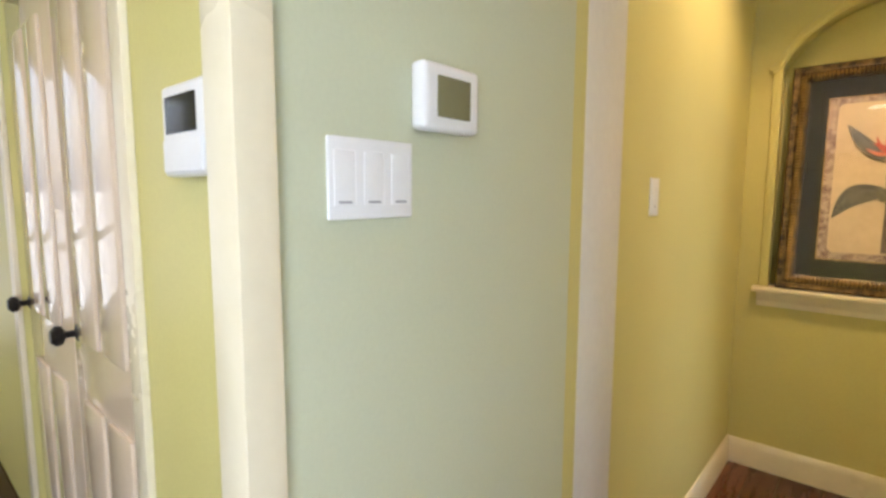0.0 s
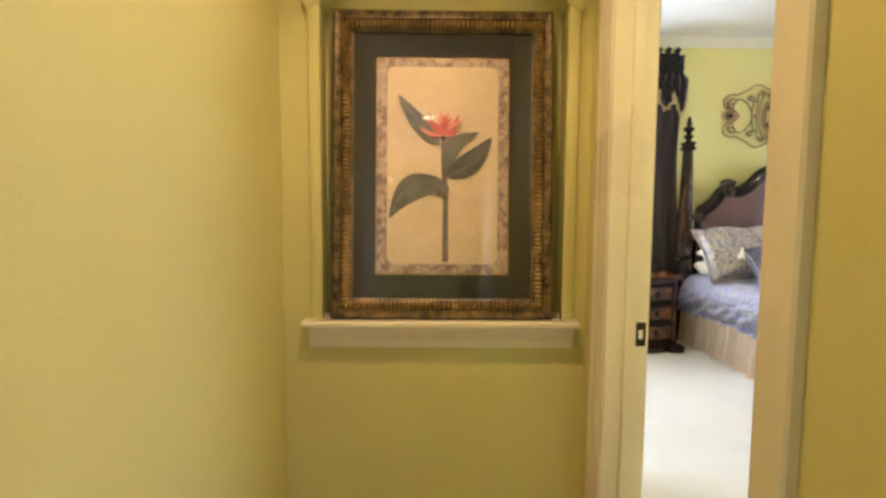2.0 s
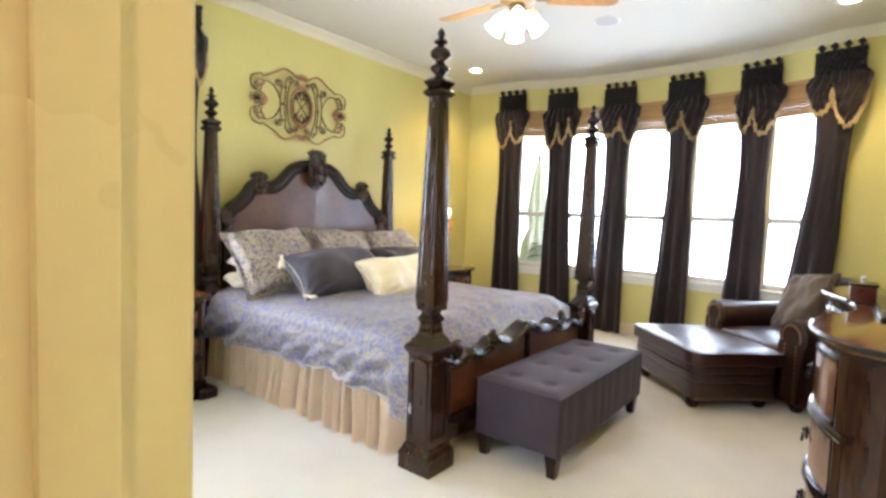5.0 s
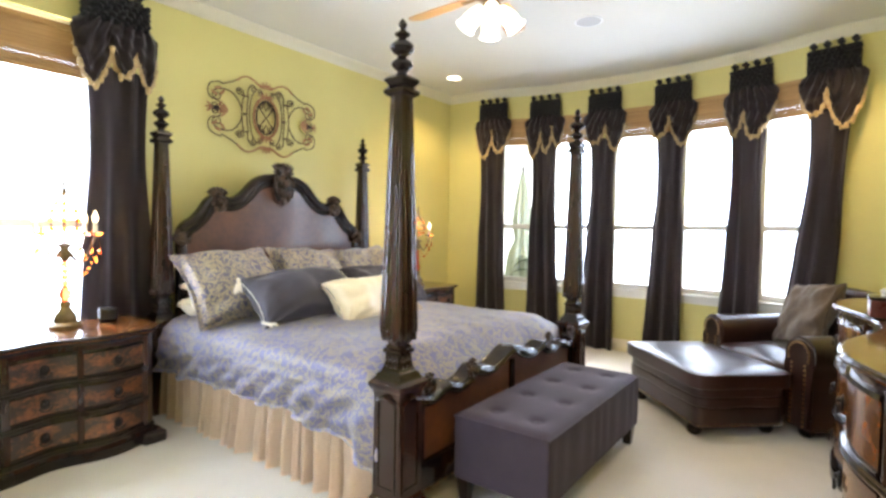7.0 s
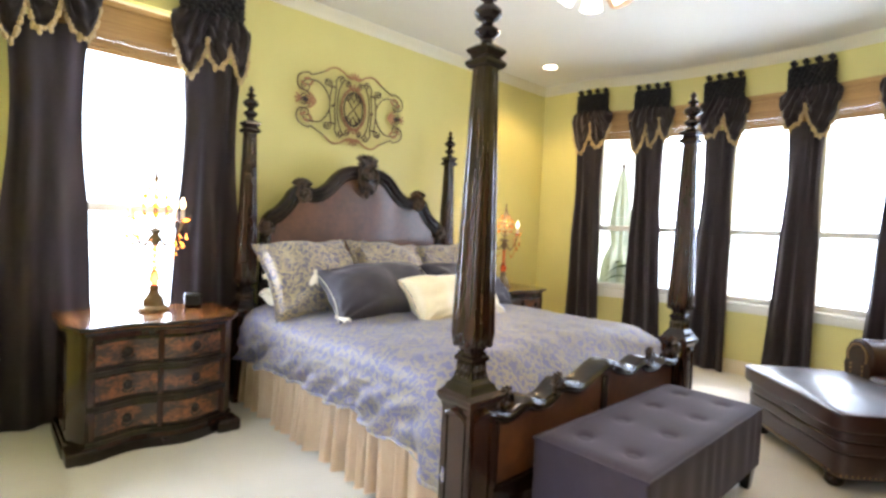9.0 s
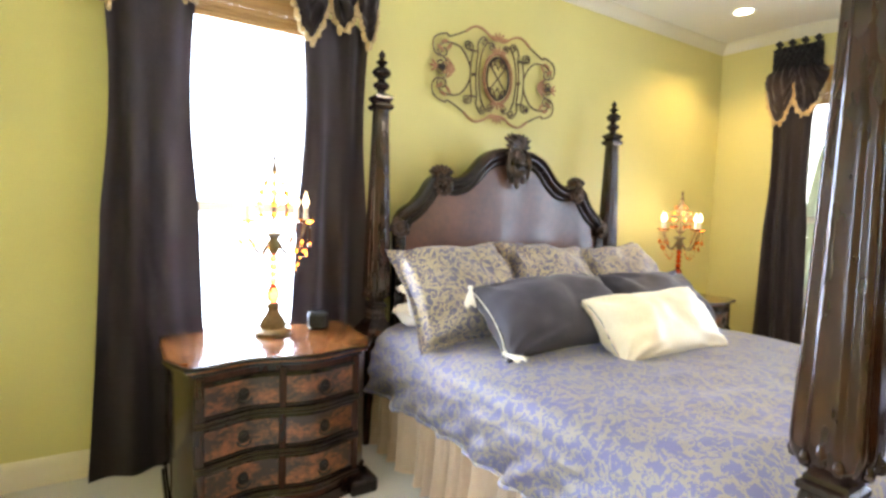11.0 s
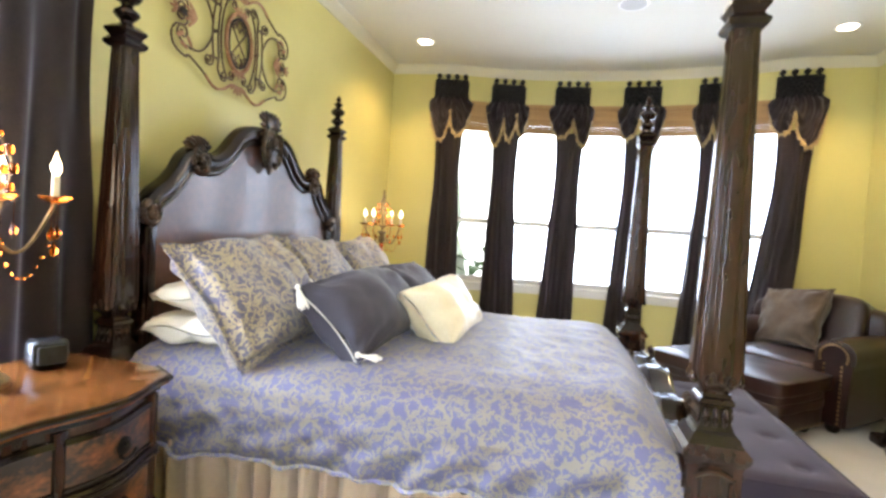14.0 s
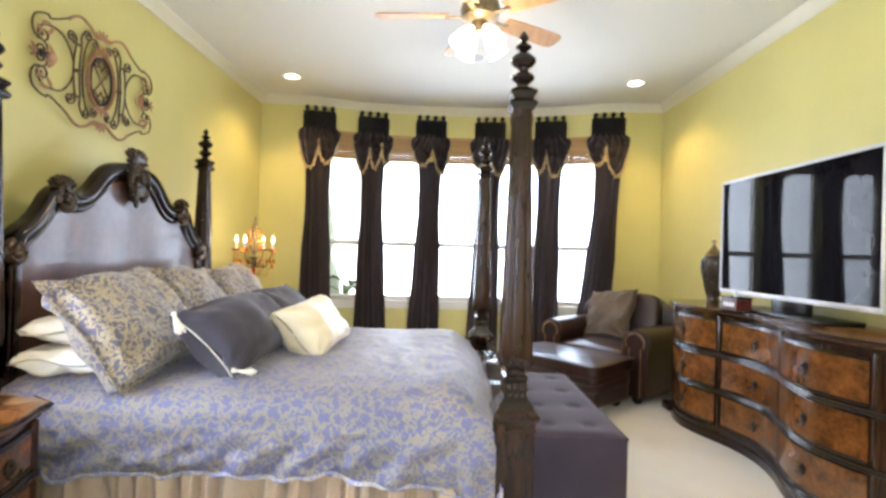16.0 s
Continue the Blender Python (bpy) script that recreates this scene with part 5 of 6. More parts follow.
cl = candelabra((-1.61, -0.38, 0.72), 10)
copy_thing(cl, pose(1.74, -0.38, 0.72, 0, 0, 55))
for cx, rz in ((-1.61, 10), (1.74, 55)):
    lamp("candelabra_light", "POINT", pose(cx, -0.40, 1.42), 9, WARM, 0.12)
ck = thing("alarm_clock", "small rounded black clock speaker on the nightstand", "clock", at=(-1.37, -0.36, 0.72), rz=-20)
part("body", box(-0.055, 0.055, -0.045, 0.045, 0, 0.10, 0.028, 4), BLACKPL, ck)
part("face", box(-0.042, 0.042, -0.048, -0.044, 0.02, 0.08, 0.008), surface("dark_mesh_grille", (0.01, 0.012, 0.014), (0.03, 0.034, 0.04), 0.5, 30, 200, 0.4), ck)


# ---- curtains and shades ----
def curtain_set(m, seed, label, tilt=0.0, wide=1.0):
    root = thing("curtain", label, "curtain", "bedroom curtains")
    root.matrix_basis = m
    rnd = random.Random(seed)
    ph = rnd.uniform(0, 6)
    lean = tilt

    def panel(u, v):
        z = 2.42 * (1 - v) + 0.012
        t = v
        half = (0.155 - 0.022 * math.sin(min(1, t * 2.2) * math.pi) + 0.055 * t ** 2.2) * wide
        x = (u * 2 - 1) * half + lean * t ** 1.6
        fold = 0.028 * math.sin(u * math.pi * 5.2 + ph + 0.7 * math.sin(v * 3 + ph)) * (0.5 + 0.5 * t) + 0.009 * math.sin(u * 21 + v * 5 + ph)
        return Vector((x, 0.092 + fold, z))
    bm = bmesh.new()
    add_sheet(bm, panel, 54, 26)
    bmesh.ops.solidify(bm, geom=bm.faces, thickness=0.005)
    part("panel", bm, CURTAIN, root, "long dark plum pleated panel", 70)

    count = rnd.choice((2, 3)) if wide == 1.0 else 3
    shift = rnd.uniform(-0.12, 0.12)
    head_w = 0.184 * (1 + (wide - 1) * 0.6)

    def lobes(u):
        k = min(1.0, max(0.0, u + shift * math.sin(math.pi * u)))
        return abs(math.sin(k * math.pi * count)) ** 0.5 * (0.82 + 0.18 * math.sin(5 * k + ph))

    def val(u, v):
        edge = 2.625 - 0.365 * lobes(u)
        z = 2.76 + (edge - 2.76) * v
        half = head_w + 0.058 * math.sin(min(1, v * 1.15) * math.pi * 0.78)
        puff = 0.055 * math.sin(v * math.pi * 0.85) * (0.55 + 0.45 * lobes(u))
        gather = 0.017 * math.sin(u * 41 + 3 * math.sin(v * 4 + ph)) * (1 - 0.4 * v) + 0.016 * math.sin(v * 23 * (0.6 + 0.5 * lobes(u)) + 5 * math.sin(u * 9 + ph)) * v
        wrap = 0.05 * (1 - (abs(u * 2 - 1)) ** 4)
        side = 0.010 * noise.noise(Vector((v * 9, seed, 3.0 * (u > 0.5)))) * (1 if abs(u * 2 - 1) > 0.8 else 0.3)
        return Vector(((u * 2 - 1) * half + side, 0.045 + wrap + puff + gather, z + 0.008 * math.sin(u * 37)))
    bm = bmesh.new()
    add_sheet(bm, val, 84, 30)
    bmesh.ops.solidify(bm, geom=bm.faces, thickness=0.006)
    part("valance", bm, CURTAIN, root, "gathered plum swag with pleated lobes", 75)

    def head(u, v):
        z = 2.735 + 0.20 * v + 0.010 * math.sin(u * 21 + ph) * v
        e = abs(u * 2 - 1)
        x = (u * 2 - 1) * (head_w + 0.006) + (0.014 * noise.noise(Vector((v * 17 + seed, 2.0 if u > 0.5 else 7.0, 0))) if e > 0.85 else 0)
        puff = abs(math.sin(v * 15.7 + 0.5 * math.sin(u * 30))) ** 0.6 * abs(math.sin(u * 28 + 1.3 * math.floor(v * 5))) ** 0.6
        y = 0.06 + 0.03 * (1 - e ** 4) + 0.024 * puff + 0.008 * noise.noise(Vector((u * 30 + seed, v * 24, 1)))
        return Vector((x, y, z))
    bm = bmesh.new()
    add_sheet(bm, head, 90, 36)
    bmesh.ops.solidify(bm, geom=bm.faces, thickness=0.01)
    part("smocked_heading", bm, SMOCK, root, "black smocked heading", 75)
    bm = bmesh.new()
    line = [val(i / 240, 1.0) for i in range(241)]
    gone, k = 0.0, 0
    for p, q in zip(line, line[1:]):
        gone += (q - p).length
        if gone > 0.031:
            gone, k = 0.0, k + 1
            r = 0.0165 + 0.003 * math.sin(k * 2.3)
            add_blob(bm, (q.x, q.y + 0.012, q.z - 0.006), (r, r, r * 1.1), 6)
            if k % 2:
                add_blob(bm, (q.x + 0.005 * math.sin(k), q.y + 0.010, q.z - 0.026), (r * 0.8, r * 0.8, r * 1.1), 6)
    tagged(part("bead_trim", bm, GOLDBEAD, root, "tan beaded fringe"), kind="stuff")
    part("curtain_rod", add_tube(bmesh.new(), [(-0.18, 0.05, 2.945), (0.18, 0.05, 2.945)], 0.010, 8), BLACKIRON, root)
    for k in range(4):
        x = -0.145 + 0.29 * k / 3
        part("finial", add_lathe(bmesh.new(), [(0.007, 2.93), (0.010, 2.950), (0.024, 2.968), (0.028, 2.980), (0.016, 2.998), (0.003, 3.012)], sides=4, m=Matrix.Translation((x, 0.075, 0))), BLACKIRON, root)
    part("bracket", box(-0.012, 0.012, -0.004, 0.055, 2.935, 2.955, 0.003), BLACKIRON, root)
    return root


TILT = {1: 0.20, 2: 0.07, 3: 0.05, 4: 0.05, 5: -0.02, 6: 0.0}
for i in range(1, 7):
    a, b, c = BAY[i - 1], BAY[i], BAY[i + 1]
    d = Vector((c[0] - a[0], c[1] - a[1])).normalized()
    inn = Vector((-d.y, d.x))
    m = Matrix.Translation((b[0] + inn.x * 0.012, b[1] + inn.y * 0.012, 0)) @ Matrix.Rotation(math.atan2(d.y, d.x), 4, "Z")
    curtain_set(m, i, "dark plum curtain with smocked heading and tan bead fringe", TILT[i])
for x, tl in ((-2.13, 0.0), (-1.205, 0.02)):
    curtain_set(Matrix.Translation((x, -0.012, 0)) @ Matrix.Rotation(math.pi, 4, "Z"), 20 + x, "dark plum curtain beside the bedside window", tl, 1.28)


def roman_shade(p0, p1, u0, u1, z0, z1):
    m, L = frame_on(p0, p1)
    root = thing("roman_shade", "raised woven bamboo roman shade at a window", "shade", "bamboo shades")
    root.matrix_basis = m
    part("shade_panel", box(u0, u1, 0.010, 0.024, z0 + 0.12, z1, 0.003), BAMBOO, root)
    for k in range(4):
        part("fold", box(u0, u1, 0.012 + 0.004 * k, 0.044 - 0.004 * k, z0 + 0.030 * k, z0 + 0.028 + 0.030 * k, 0.006), BAMBOO, root)
    part("headrail", box(u0, u1, 0.006, 0.034, z1 - 0.03, z1 + 0.01, 0.003), BAMBOO, root)


for i in range(1, 6):
    L = math.dist(BAY[i], BAY[i + 1])
    roman_shade(BAY[i], BAY[i + 1], 0.03, L - 0.03, 2.42, 2.74)
roman_shade((2.84, 0), (XW, 0), 2.84 - WIN_N[1] - 0.05, 2.84 - WIN_N[0] + 0.05, 2.33, 2.66)

# ---- scrolled iron wall hanging ----
med = thing("iron_wall_scroll", "oval scrolled iron wall hanging with copper leaves", "wall decor", at=(0.015, -0.030, 2.33))


def curl(pts, r, closed=False):
    bm = bmesh.new()
    line = smooth_line([(x, z) for x, z in pts], 4)
    add_tube(bm, [(p.x, 0, p.y) for p in line], r, 6, closed)
    return bm


def scroll_bar(pts, curl_r, turn, r=0.0058, mat=None, nm="scroll_bar"):
    """Bar through points of (x, z) whose far end winds into a spiral; turn is +1 or -1."""
    line = [(p.x, p.y) for p in smooth_line(pts, 5)]
    a, b = Vector(line[-2]), Vector(line[-1])
    d = (b - a).normalized()
    nrm = Vector((-d.y, d.x)) * turn
    c = b + nrm * curl_r
    a0 = math.atan2(b.y - c.y, b.x - c.x)
    for i in range(1, 27):
        t = i / 26
        rr = curl_r * (1 - 0.70 * t)
        a1 = a0 + turn * 2.5 * math.pi * t
        line.append((c.x + rr * math.cos(a1), c.y + rr * math.sin(a1)))
    bm = bmesh.new()
    add_tube(bm, [(x, 0, z) for x, z in line], r, 6)
    add_blob(bm, (line[-1][0], -0.001, line[-1][1]), r * 1.35, 6)
    return part(nm, bm, mat or RUSTIRON, med)


def copper_leaf(x, z, length, width, a, y=-0.004):
    bm = bmesh.new()
    add_blob(bm, (x, y, z), (length, 0.004, width), 8, Matrix.Rotation(a, 4, "Y"))
    part("copper_leaf", bm, COPPERLEAF, med, "rusty copper leaf")


for sx in (-1, 1):
    for sz in (-1, 1):
        k = sx * sz

        def at(*pts):
            return [(sx * x, sz * z * (1 - 0.27 * min(1, max(0, (x - 0.20) / 0.22)) ** 1.3)) for x, z in pts]
        part("outer_scroll", curl(at((0.430, 0.308), (0.415, 0.285), (0.34, 0.285), (0.285, 0.295)), 0.006), RUSTIRON, med)
        part("copper_rim", curl(at((0.285, 0.292), (0.235, 0.315), (0.18, 0.322), (0.115, 0.302), (0.05, 0.262), (0.0, 0.268)), 0.0085), COPPERLEAF, med, "rust-copper rim bar")
        scroll_bar(at((0.430, 0.308), (0.475, 0.295), (0.520, 0.262), (0.540, 0.205), (0.533, 0.145), (0.505, 0.105), (0.470, 0.098)), 0.052, k)
        scroll_bar(at((0.235, 0.030), (0.268, 0.105), (0.325, 0.180), (0.395, 0.222), (0.450, 0.222), (0.484, 0.196)), 0.044, -k, 0.006)
        scroll_bar(at((0.238, 0.0), (0.234, 0.08), (0.222, 0.15), (0.226, 0.195), (0.250, 0.215)), 0.030, -k)
        scroll_bar(at((0.190, 0.0), (0.186, 0.08), (0.178, 0.15), (0.182, 0.205), (0.155, 0.250)), 0.032, k)
        scroll_bar(at((0.165, 0.0), (0.160, 0.08), (0.143, 0.160), (0.108, 0.222), (0.070, 0.236)), 0.028, k)
        scroll_bar(at((0.010, 0.010), (0.035, 0.045), (0.066, 0.072)), 0.026, k, 0.0048)
        scroll_bar(at((0.0, 0.060), (0.015, 0.090), (0.034, 0.112)), 0.018, k, 0.0044)
        part("cross_bar", curl(at((0.078, 0.100), (0.030, 0.034), (-0.012, -0.012)), 0.005), RUSTIRON, med)
        part("tie_band", box(*sorted((sx * 0.178, sx * 0.246)), -0.006, 0.006, *sorted((sz * 0.148, sz * 0.160))), RUSTIRON, med)
        for x, z, a in ((0.455, 0.230, 0.3), (0.415, 0.190, 0.9), (0.485, 0.165, -0.5)):
            copper_leaf(sx * x, sz * z * 0.74, 0.034, 0.013, a * k)
    for q in range(5):
        a = math.radians(-44 + 22 * q)
        copper_leaf(sx * (0.350 + 0.070 * math.cos(a)), 0.050 * math.sin(a), 0.050, 0.011, -a * sx)
    for q in range(3):
        a = math.radians(-40 + 40 * q)
        copper_leaf(sx * (0.500 + 0.036 * math.cos(a)), 0.030 * math.sin(a), 0.030, 0.010, -a * sx)
    part("tie_band", box(*sorted((sx * 0.445, sx * 0.485)), -0.008, 0.008, -0.013, 0.013), BLACKIRON, med)
for rx, rz, rad, mat in ((0.122, 0.172, 0.013, COPPERLEAF), (0.096, 0.146, 0.0075, BLACKIRON)):
    bm = bmesh.new()
    add_tube(bm, [(rx * math.cos(a), 0, rz * math.sin(a)) for a in [2 * math.pi * i / 48 for i in range(48)]], rad, 6, True)
    part("oval_ring", bm, mat, med, "copper oval ring" if mat is COPPERLEAF else "black oval ring")
for sz in (-1, 1):
    for q in range(5):
        a = math.radians(90 * sz - 60 + 30 * q)
        copper_leaf(0.045 * math.cos(a), sz * 0.255 + 0.034 * math.sin(a), 0.034, 0.011, -a)
        copper_leaf(0.050 * math.cos(a), sz * 0.165 + 0.026 * math.sin(a), 0.030, 0.011, -a, -0.006)
for sx in (-0.2, 0.2):
    part("wall_peg", box(sx - 0.008, sx + 0.008, 0.0, 0.030, -0.008, 0.008), RUSTIRON, med)

# ---- ceiling fan and lamps ----
fan = thing("ceiling_fan", "ceiling fan with light oak blades and lit glass shades", "ceiling fan", at=(-0.01, -2.40, CH))
part("canopy", lathe([(0.03, -0.06), (0.055, -0.045), (0.07, -0.01), (0.07, 0.0)], 24), BRONZE, fan)
part("downrod", lathe([(0.012, -0.19), (0.012, -0.05)], 12), BRONZE, fan)
part("motor", lathe([(0.05, -0.36), (0.075, -0.355), (0.115, -0.335), (0.125, -0.29), (0.115, -0.24), (0.07, -0.205), (0.03, -0.18)], 32), BRONZE, fan, "antique bronze motor housing")
part("switch_cup", lathe([(0.02, -0.44), (0.045, -0.43), (0.052, -0.39), (0.052, -0.355)], 24), BRONZE, fan)
for k in range(5):
    a = radians(-57 + 72 * k)
    m = Matrix.Rotation(a, 4, "Z")
    bm = bmesh.new()
    add_box(bm, 0.10, 0.22, -0.018, 0.018, -0.332, -0.324, 0.003, m=m)
    iron = part("blade_iron", bm, BRONZE, fan)
    bm = bmesh.new()
    prof = [(0.19, -0.055), (0.30, -0.066), (0.60, -0.075), (0.645, -0.062), (0.662, -0.03), (0.662, 0.03), (0.645, 0.062), (0.60, 0.075), (0.30, 0.066), (0.19, 0.055)]
    add_extrude(bm, prof, "z", -0.004, 0.004, m=m @ Matrix.Translation((0, 0, -0.318)) @ Matrix.Rotation(radians(-13), 4, "X"))
    part("blade", bm, FANWOOD, fan, "light oak fan blade", 30)
for k in range(4):
    a = 2 * math.pi * k / 4 + 0.6
    m = Matrix.Rotation(a, 4, "Z") @ Matrix.Translation((0.075, 0, -0.425)) @ Matrix.Rotation(radians(-38), 4, "Y")
    bm = bmesh.new()
    add_lathe(bm, [(0.020, 0.02), (0.026, 0.0), (0.042, -0.03), (0.052, -0.07), (0.050, -0.10), (0.064, -0.135), (0.058, -0.132), (0.044, -0.09), (0.020, -0.01)], 24, m=m, flute=8, flute_depth=0.06, flute_span=(-0.2, -0.05))
    part("glass_shade", bm, SHADEGLOW, fan, "lit frosted tulip glass shade", 50)
lamp("fan_lamp", "POINT", pose(-0.01, -2.40, CH - 0.62), 30, WARM, 0.10)


def can_light(x, y, z, power, tone=WARM):
    root = thing("recessed_light", "round recessed ceiling lamp, lit, with white trim ring", "ceiling lamp", "recessed lamps", at=(x, y, z))
    part("trim_ring", lathe([(0.070, -0.002), (0.092, -0.006), (0.098, -0.002), (0.098, 0.0), (0.07, 0.0)], 32), WHITEPL, root)
    part("lens", lathe([(0.069, -0.003), (0.069, -0.001)], 32), CANGLOW, root, "bright warm lamp lens")
    lamp("recessed_lamp", "SPOT", look((x, y, z - 0.03), (x, y, 0)), power, tone, 0.06, spot=125)


for x, y in ((2.13, -0.57), (2.05, -4.13), (-1.9, -4.1)):
    can_light(x, y, CH, 66, CANTONE)
can_light(-3.55, -4.55, HH, 64, TUNGSTEN)
can_light(-3.62, -6.87, HH, 15, TUNGSTEN)
can_light(-5.3, -7.3, HH, 34, (1.0, 0.56, 0.28))
spk = thing("ceiling_speaker", "round white flush ceiling speaker grille", "speaker", at=(1.48, -2.43, CH))
part("rim", lathe([(0.10, -0.004), (0.112, -0.008), (0.118, -0.003), (0.118, 0), (0.10, 0)], 32), WHITEPL, spk)
part("grille", lathe([(0.099, -0.005), (0.099, -0.001)], 32), surface("perforated_white", (0.45, 0.45, 0.45), (0.6, 0.6, 0.6), 0.6, 300, 400, 0.4), spk)

# ---- hall things ----
HP = surface("art_paper", (0.62, 0.49, 0.30), (0.74, 0.61, 0.42), 0.6, 2, 40, 0.0)
HB_ = surface("mauve_print_border", (0.20, 0.12, 0.11), (0.52, 0.40, 0.30), 0.6, 40, 90, 0.0, spread=(0.42, 0.56))
LG1 = surface("print_leaf_grey_green", (0.05, 0.05, 0.045), (0.19, 0.18, 0.15), 0.6, 14, 60, 0.0)
LG2 = surface("print_leaf_light", (0.10, 0.10, 0.075), (0.22, 0.20, 0.14), 0.6, 14, 60, 0.0)
VEINC = surface("print_vein_grey", (0.15, 0.15, 0.13), (0.24, 0.23, 0.20), 0.6, 20, 60, 0.0)
STEMC = surface("print_stem", (0.10, 0.06, 0.07), (0.22, 0.17, 0.13), 0.6, 20, 60, 0.0)
REDL = surface("print_flower_pale", (0.62, 0.16, 0.10), (0.74, 0.30, 0.20), 0.6, 20, 60, 0.0)
REDF = surface("print_flower_red", (0.42, 0.05, 0.035), (0.66, 0.16, 0.09), 0.6, 20, 60, 0.0)
MATB = surface("dark_olive_mat", (0.010, 0.009, 0.006), (0.018, 0.016, 0.011), 0.85, 4, 24, 0.0)
pic = thing("framed_botanical_print", "botanical print in a wide gilt frame standing in the niche", "picture")
pic.matrix_basis = pose(-3.503, -3.688, 0.959, -4.5, 0, 0)
PW, PH = 0.378, 1.06
# mitred frame rails, each swept with an ornate section
SEC = [(0, 0.0), (0, -0.030), (0.008, -0.038), (0.020, -0.034), (0.030, -0.036), (0.034, -0.028), (0.040, -0.028), (0.056, -0.024), (0.068, -0.014), (0.070, 0.0)]
for nm, (ax, az), (bx_, bz) in (("frame_bottom", (-PW, 0), (PW, 0)), ("frame_top", (PW, PH), (-PW, PH)), ("frame_side", (PW, 0), (PW, PH)), ("frame_side", (-PW, PH), (-PW, 0))):
    bm = bmesh.new()
    d = Vector((bx_ - ax, bz - az)).normalized()
    nrm = Vector((-d.y, d.x))
    ra = [bm.verts.new((ax + nrm.x * o + d.x * o, y, az + nrm.y * o + d.y * o)) for o, y in SEC]
    rb = [bm.verts.new((bx_ + nrm.x * o - d.x * o, y, bz + nrm.y * o - d.y * o)) for o, y in SEC]
    for j in range(len(SEC)):
        k = (j + 1) % len(SEC)
        bm.faces.new((ra[j], rb[j], rb[k], ra[k]))
    bm.faces.new(ra)
    bm.faces.new(list(reversed(rb)))
    fr = part(nm, bm, GILTDARK, pic, "mottled dark gilt frame rail", 30)
    bm = bmesh.new()
    L = math.hypot(bx_ - ax, bz - az)
    nb = int((L - 0.10) / 0.0150)
    for i in range(nb + 1):
        t = 0.05 + (L - 0.10) * i / nb
        c = Vector((ax, az)) + d * t + nrm * 0.047
        horiz = abs(d.x) > 0.5
        add_blob(bm, (c.x, -0.030, c.y), (0.0062, 0.010, 0.015) if horiz else (0.015, 0.010, 0.0062), 6)
    tagged(part("ribbed_moulding", bm, GILT, fr, "gold ribbed inner moulding"), kind="stuff")


def flat(name, pts, y, mat, label=""):
    bm = bmesh.new()
    add_extrude(bm, pts, "y", y, y + 0.0012)
    return part(name, bm, mat, pic, label, None)


def rect(x0, x1, z0, z1):
    return [(x0, z0), (x1, z0), (x1, z1), (x0, z1)]


flat("mat_board", rect(-PW + 0.06, PW - 0.06, 0.06, PH - 0.06), -0.006, MATB, "dark olive mat board")
flat("gold_fillet", rect(-0.232, 0.232, 0.150, 0.905), -0.0085, GILT, "thin gold fillet")
flat("print_border", rect(-0.227, 0.227, 0.155, 0.900), -0.0105, HB_, "mauve scrollwork border")
rp = []
for cx, cz, a0 in ((0.165, 0.215, -90), (0.165, 0.845, 0), (-0.165, 0.845, 90), (-0.165, 0.215, 180)):
    for k in range(7):
        a = radians(a0 + 15 * k)
        rp.append((cx + 0.027 * math.cos(a), cz + 0.027 * math.sin(a)))
flat("paper", rp, -0.0125, HP, "cream paper ground")


def leaf_shape(p0, p1, width, bend, n=14):
    p0, p1 = Vector(p0), Vector(p1)
    d = p1 - p0
    nr = Vector((-d.y, d.x)).normalized()
    up, dn = [], []
    for i in range(n + 1):
        t = i / n
        c = p0 + d * t + nr * bend * math.sin(math.pi * t)
        wv = width * math.sin(math.pi * min(1, t ** 0.8)) ** 0.8 * (1 - 0.25 * t)
        up.append(tuple(c + nr * wv))
        dn.append(tuple(c - nr * wv * 0.8))
    return up + list(reversed(dn[1:-1]))


stem = [(0.000, 0.195), (0.022, 0.195), (0.020, 0.42), (0.014, 0.52), (0.006, 0.66), (-0.006, 0.66), (-0.004, 0.52), (0.002, 0.42)]
flat("print_stem", stem, -0.0142, STEMC)
for k, (p0, p1, w, b, mt) in enumerate((((0.010, 0.475), (-0.185, 0.345), 0.056, -0.050, LG1), ((0.012, 0.49), (0.172, 0.63), 0.048, -0.022, LG1), ((0.012, 0.51), (0.125, 0.645), 0.036, 0.034, LG2), ((-0.008, 0.605), (-0.155, 0.775), 0.034, 0.006, LG1), ((0.016, 0.425), (-0.028, 0.49), 0.032, 0.0, LG2))):
    flat("print_leaf", leaf_shape(p0, p1, w, b), -0.0158 - 0.0016 * k, mt)
    a, e = Vector(p0), Vector(p1)
    nr = Vector((-(e - a).y, (e - a).x)).normalized()
    mid = [a + (e - a) * t + nr * b * math.sin(math.pi * t) for t in [0.04 + 0.88 * q / 12 for q in range(13)]]
    flat("print_vein", [tuple(p + nr * 0.0022) for p in mid] + [tuple(p - nr * 0.0022) for p in reversed(mid)], -0.0166 - 0.0016 * k, VEINC)
    for q in range(2, 11, 2):
        for sd in (-1, 1):
            tip = mid[q] + (e - a).normalized() * 0.030 + nr * sd * w * 0.62
            sdv = (tip - mid[q]).normalized()
            px = Vector((-sdv.y, sdv.x)) * 0.0010
            flat("print_vein", [tuple(mid[q] + px), tuple(tip), tuple(mid[q] - px)], -0.0164 - 0.0016 * k, VEINC)
PETALS = ((168, 0.086, 0.010), (146, 0.074, 0.014), (122, 0.094, 0.011), (98, 0.082, 0.014), (74, 0.080, 0.012), (52, 0.088, 0.013), (30, 0.082, 0.012), (14, 0.066, 0.009), (-12, 0.050, 0.008), (110, 0.060, 0.016), (60, 0.062, 0.016))
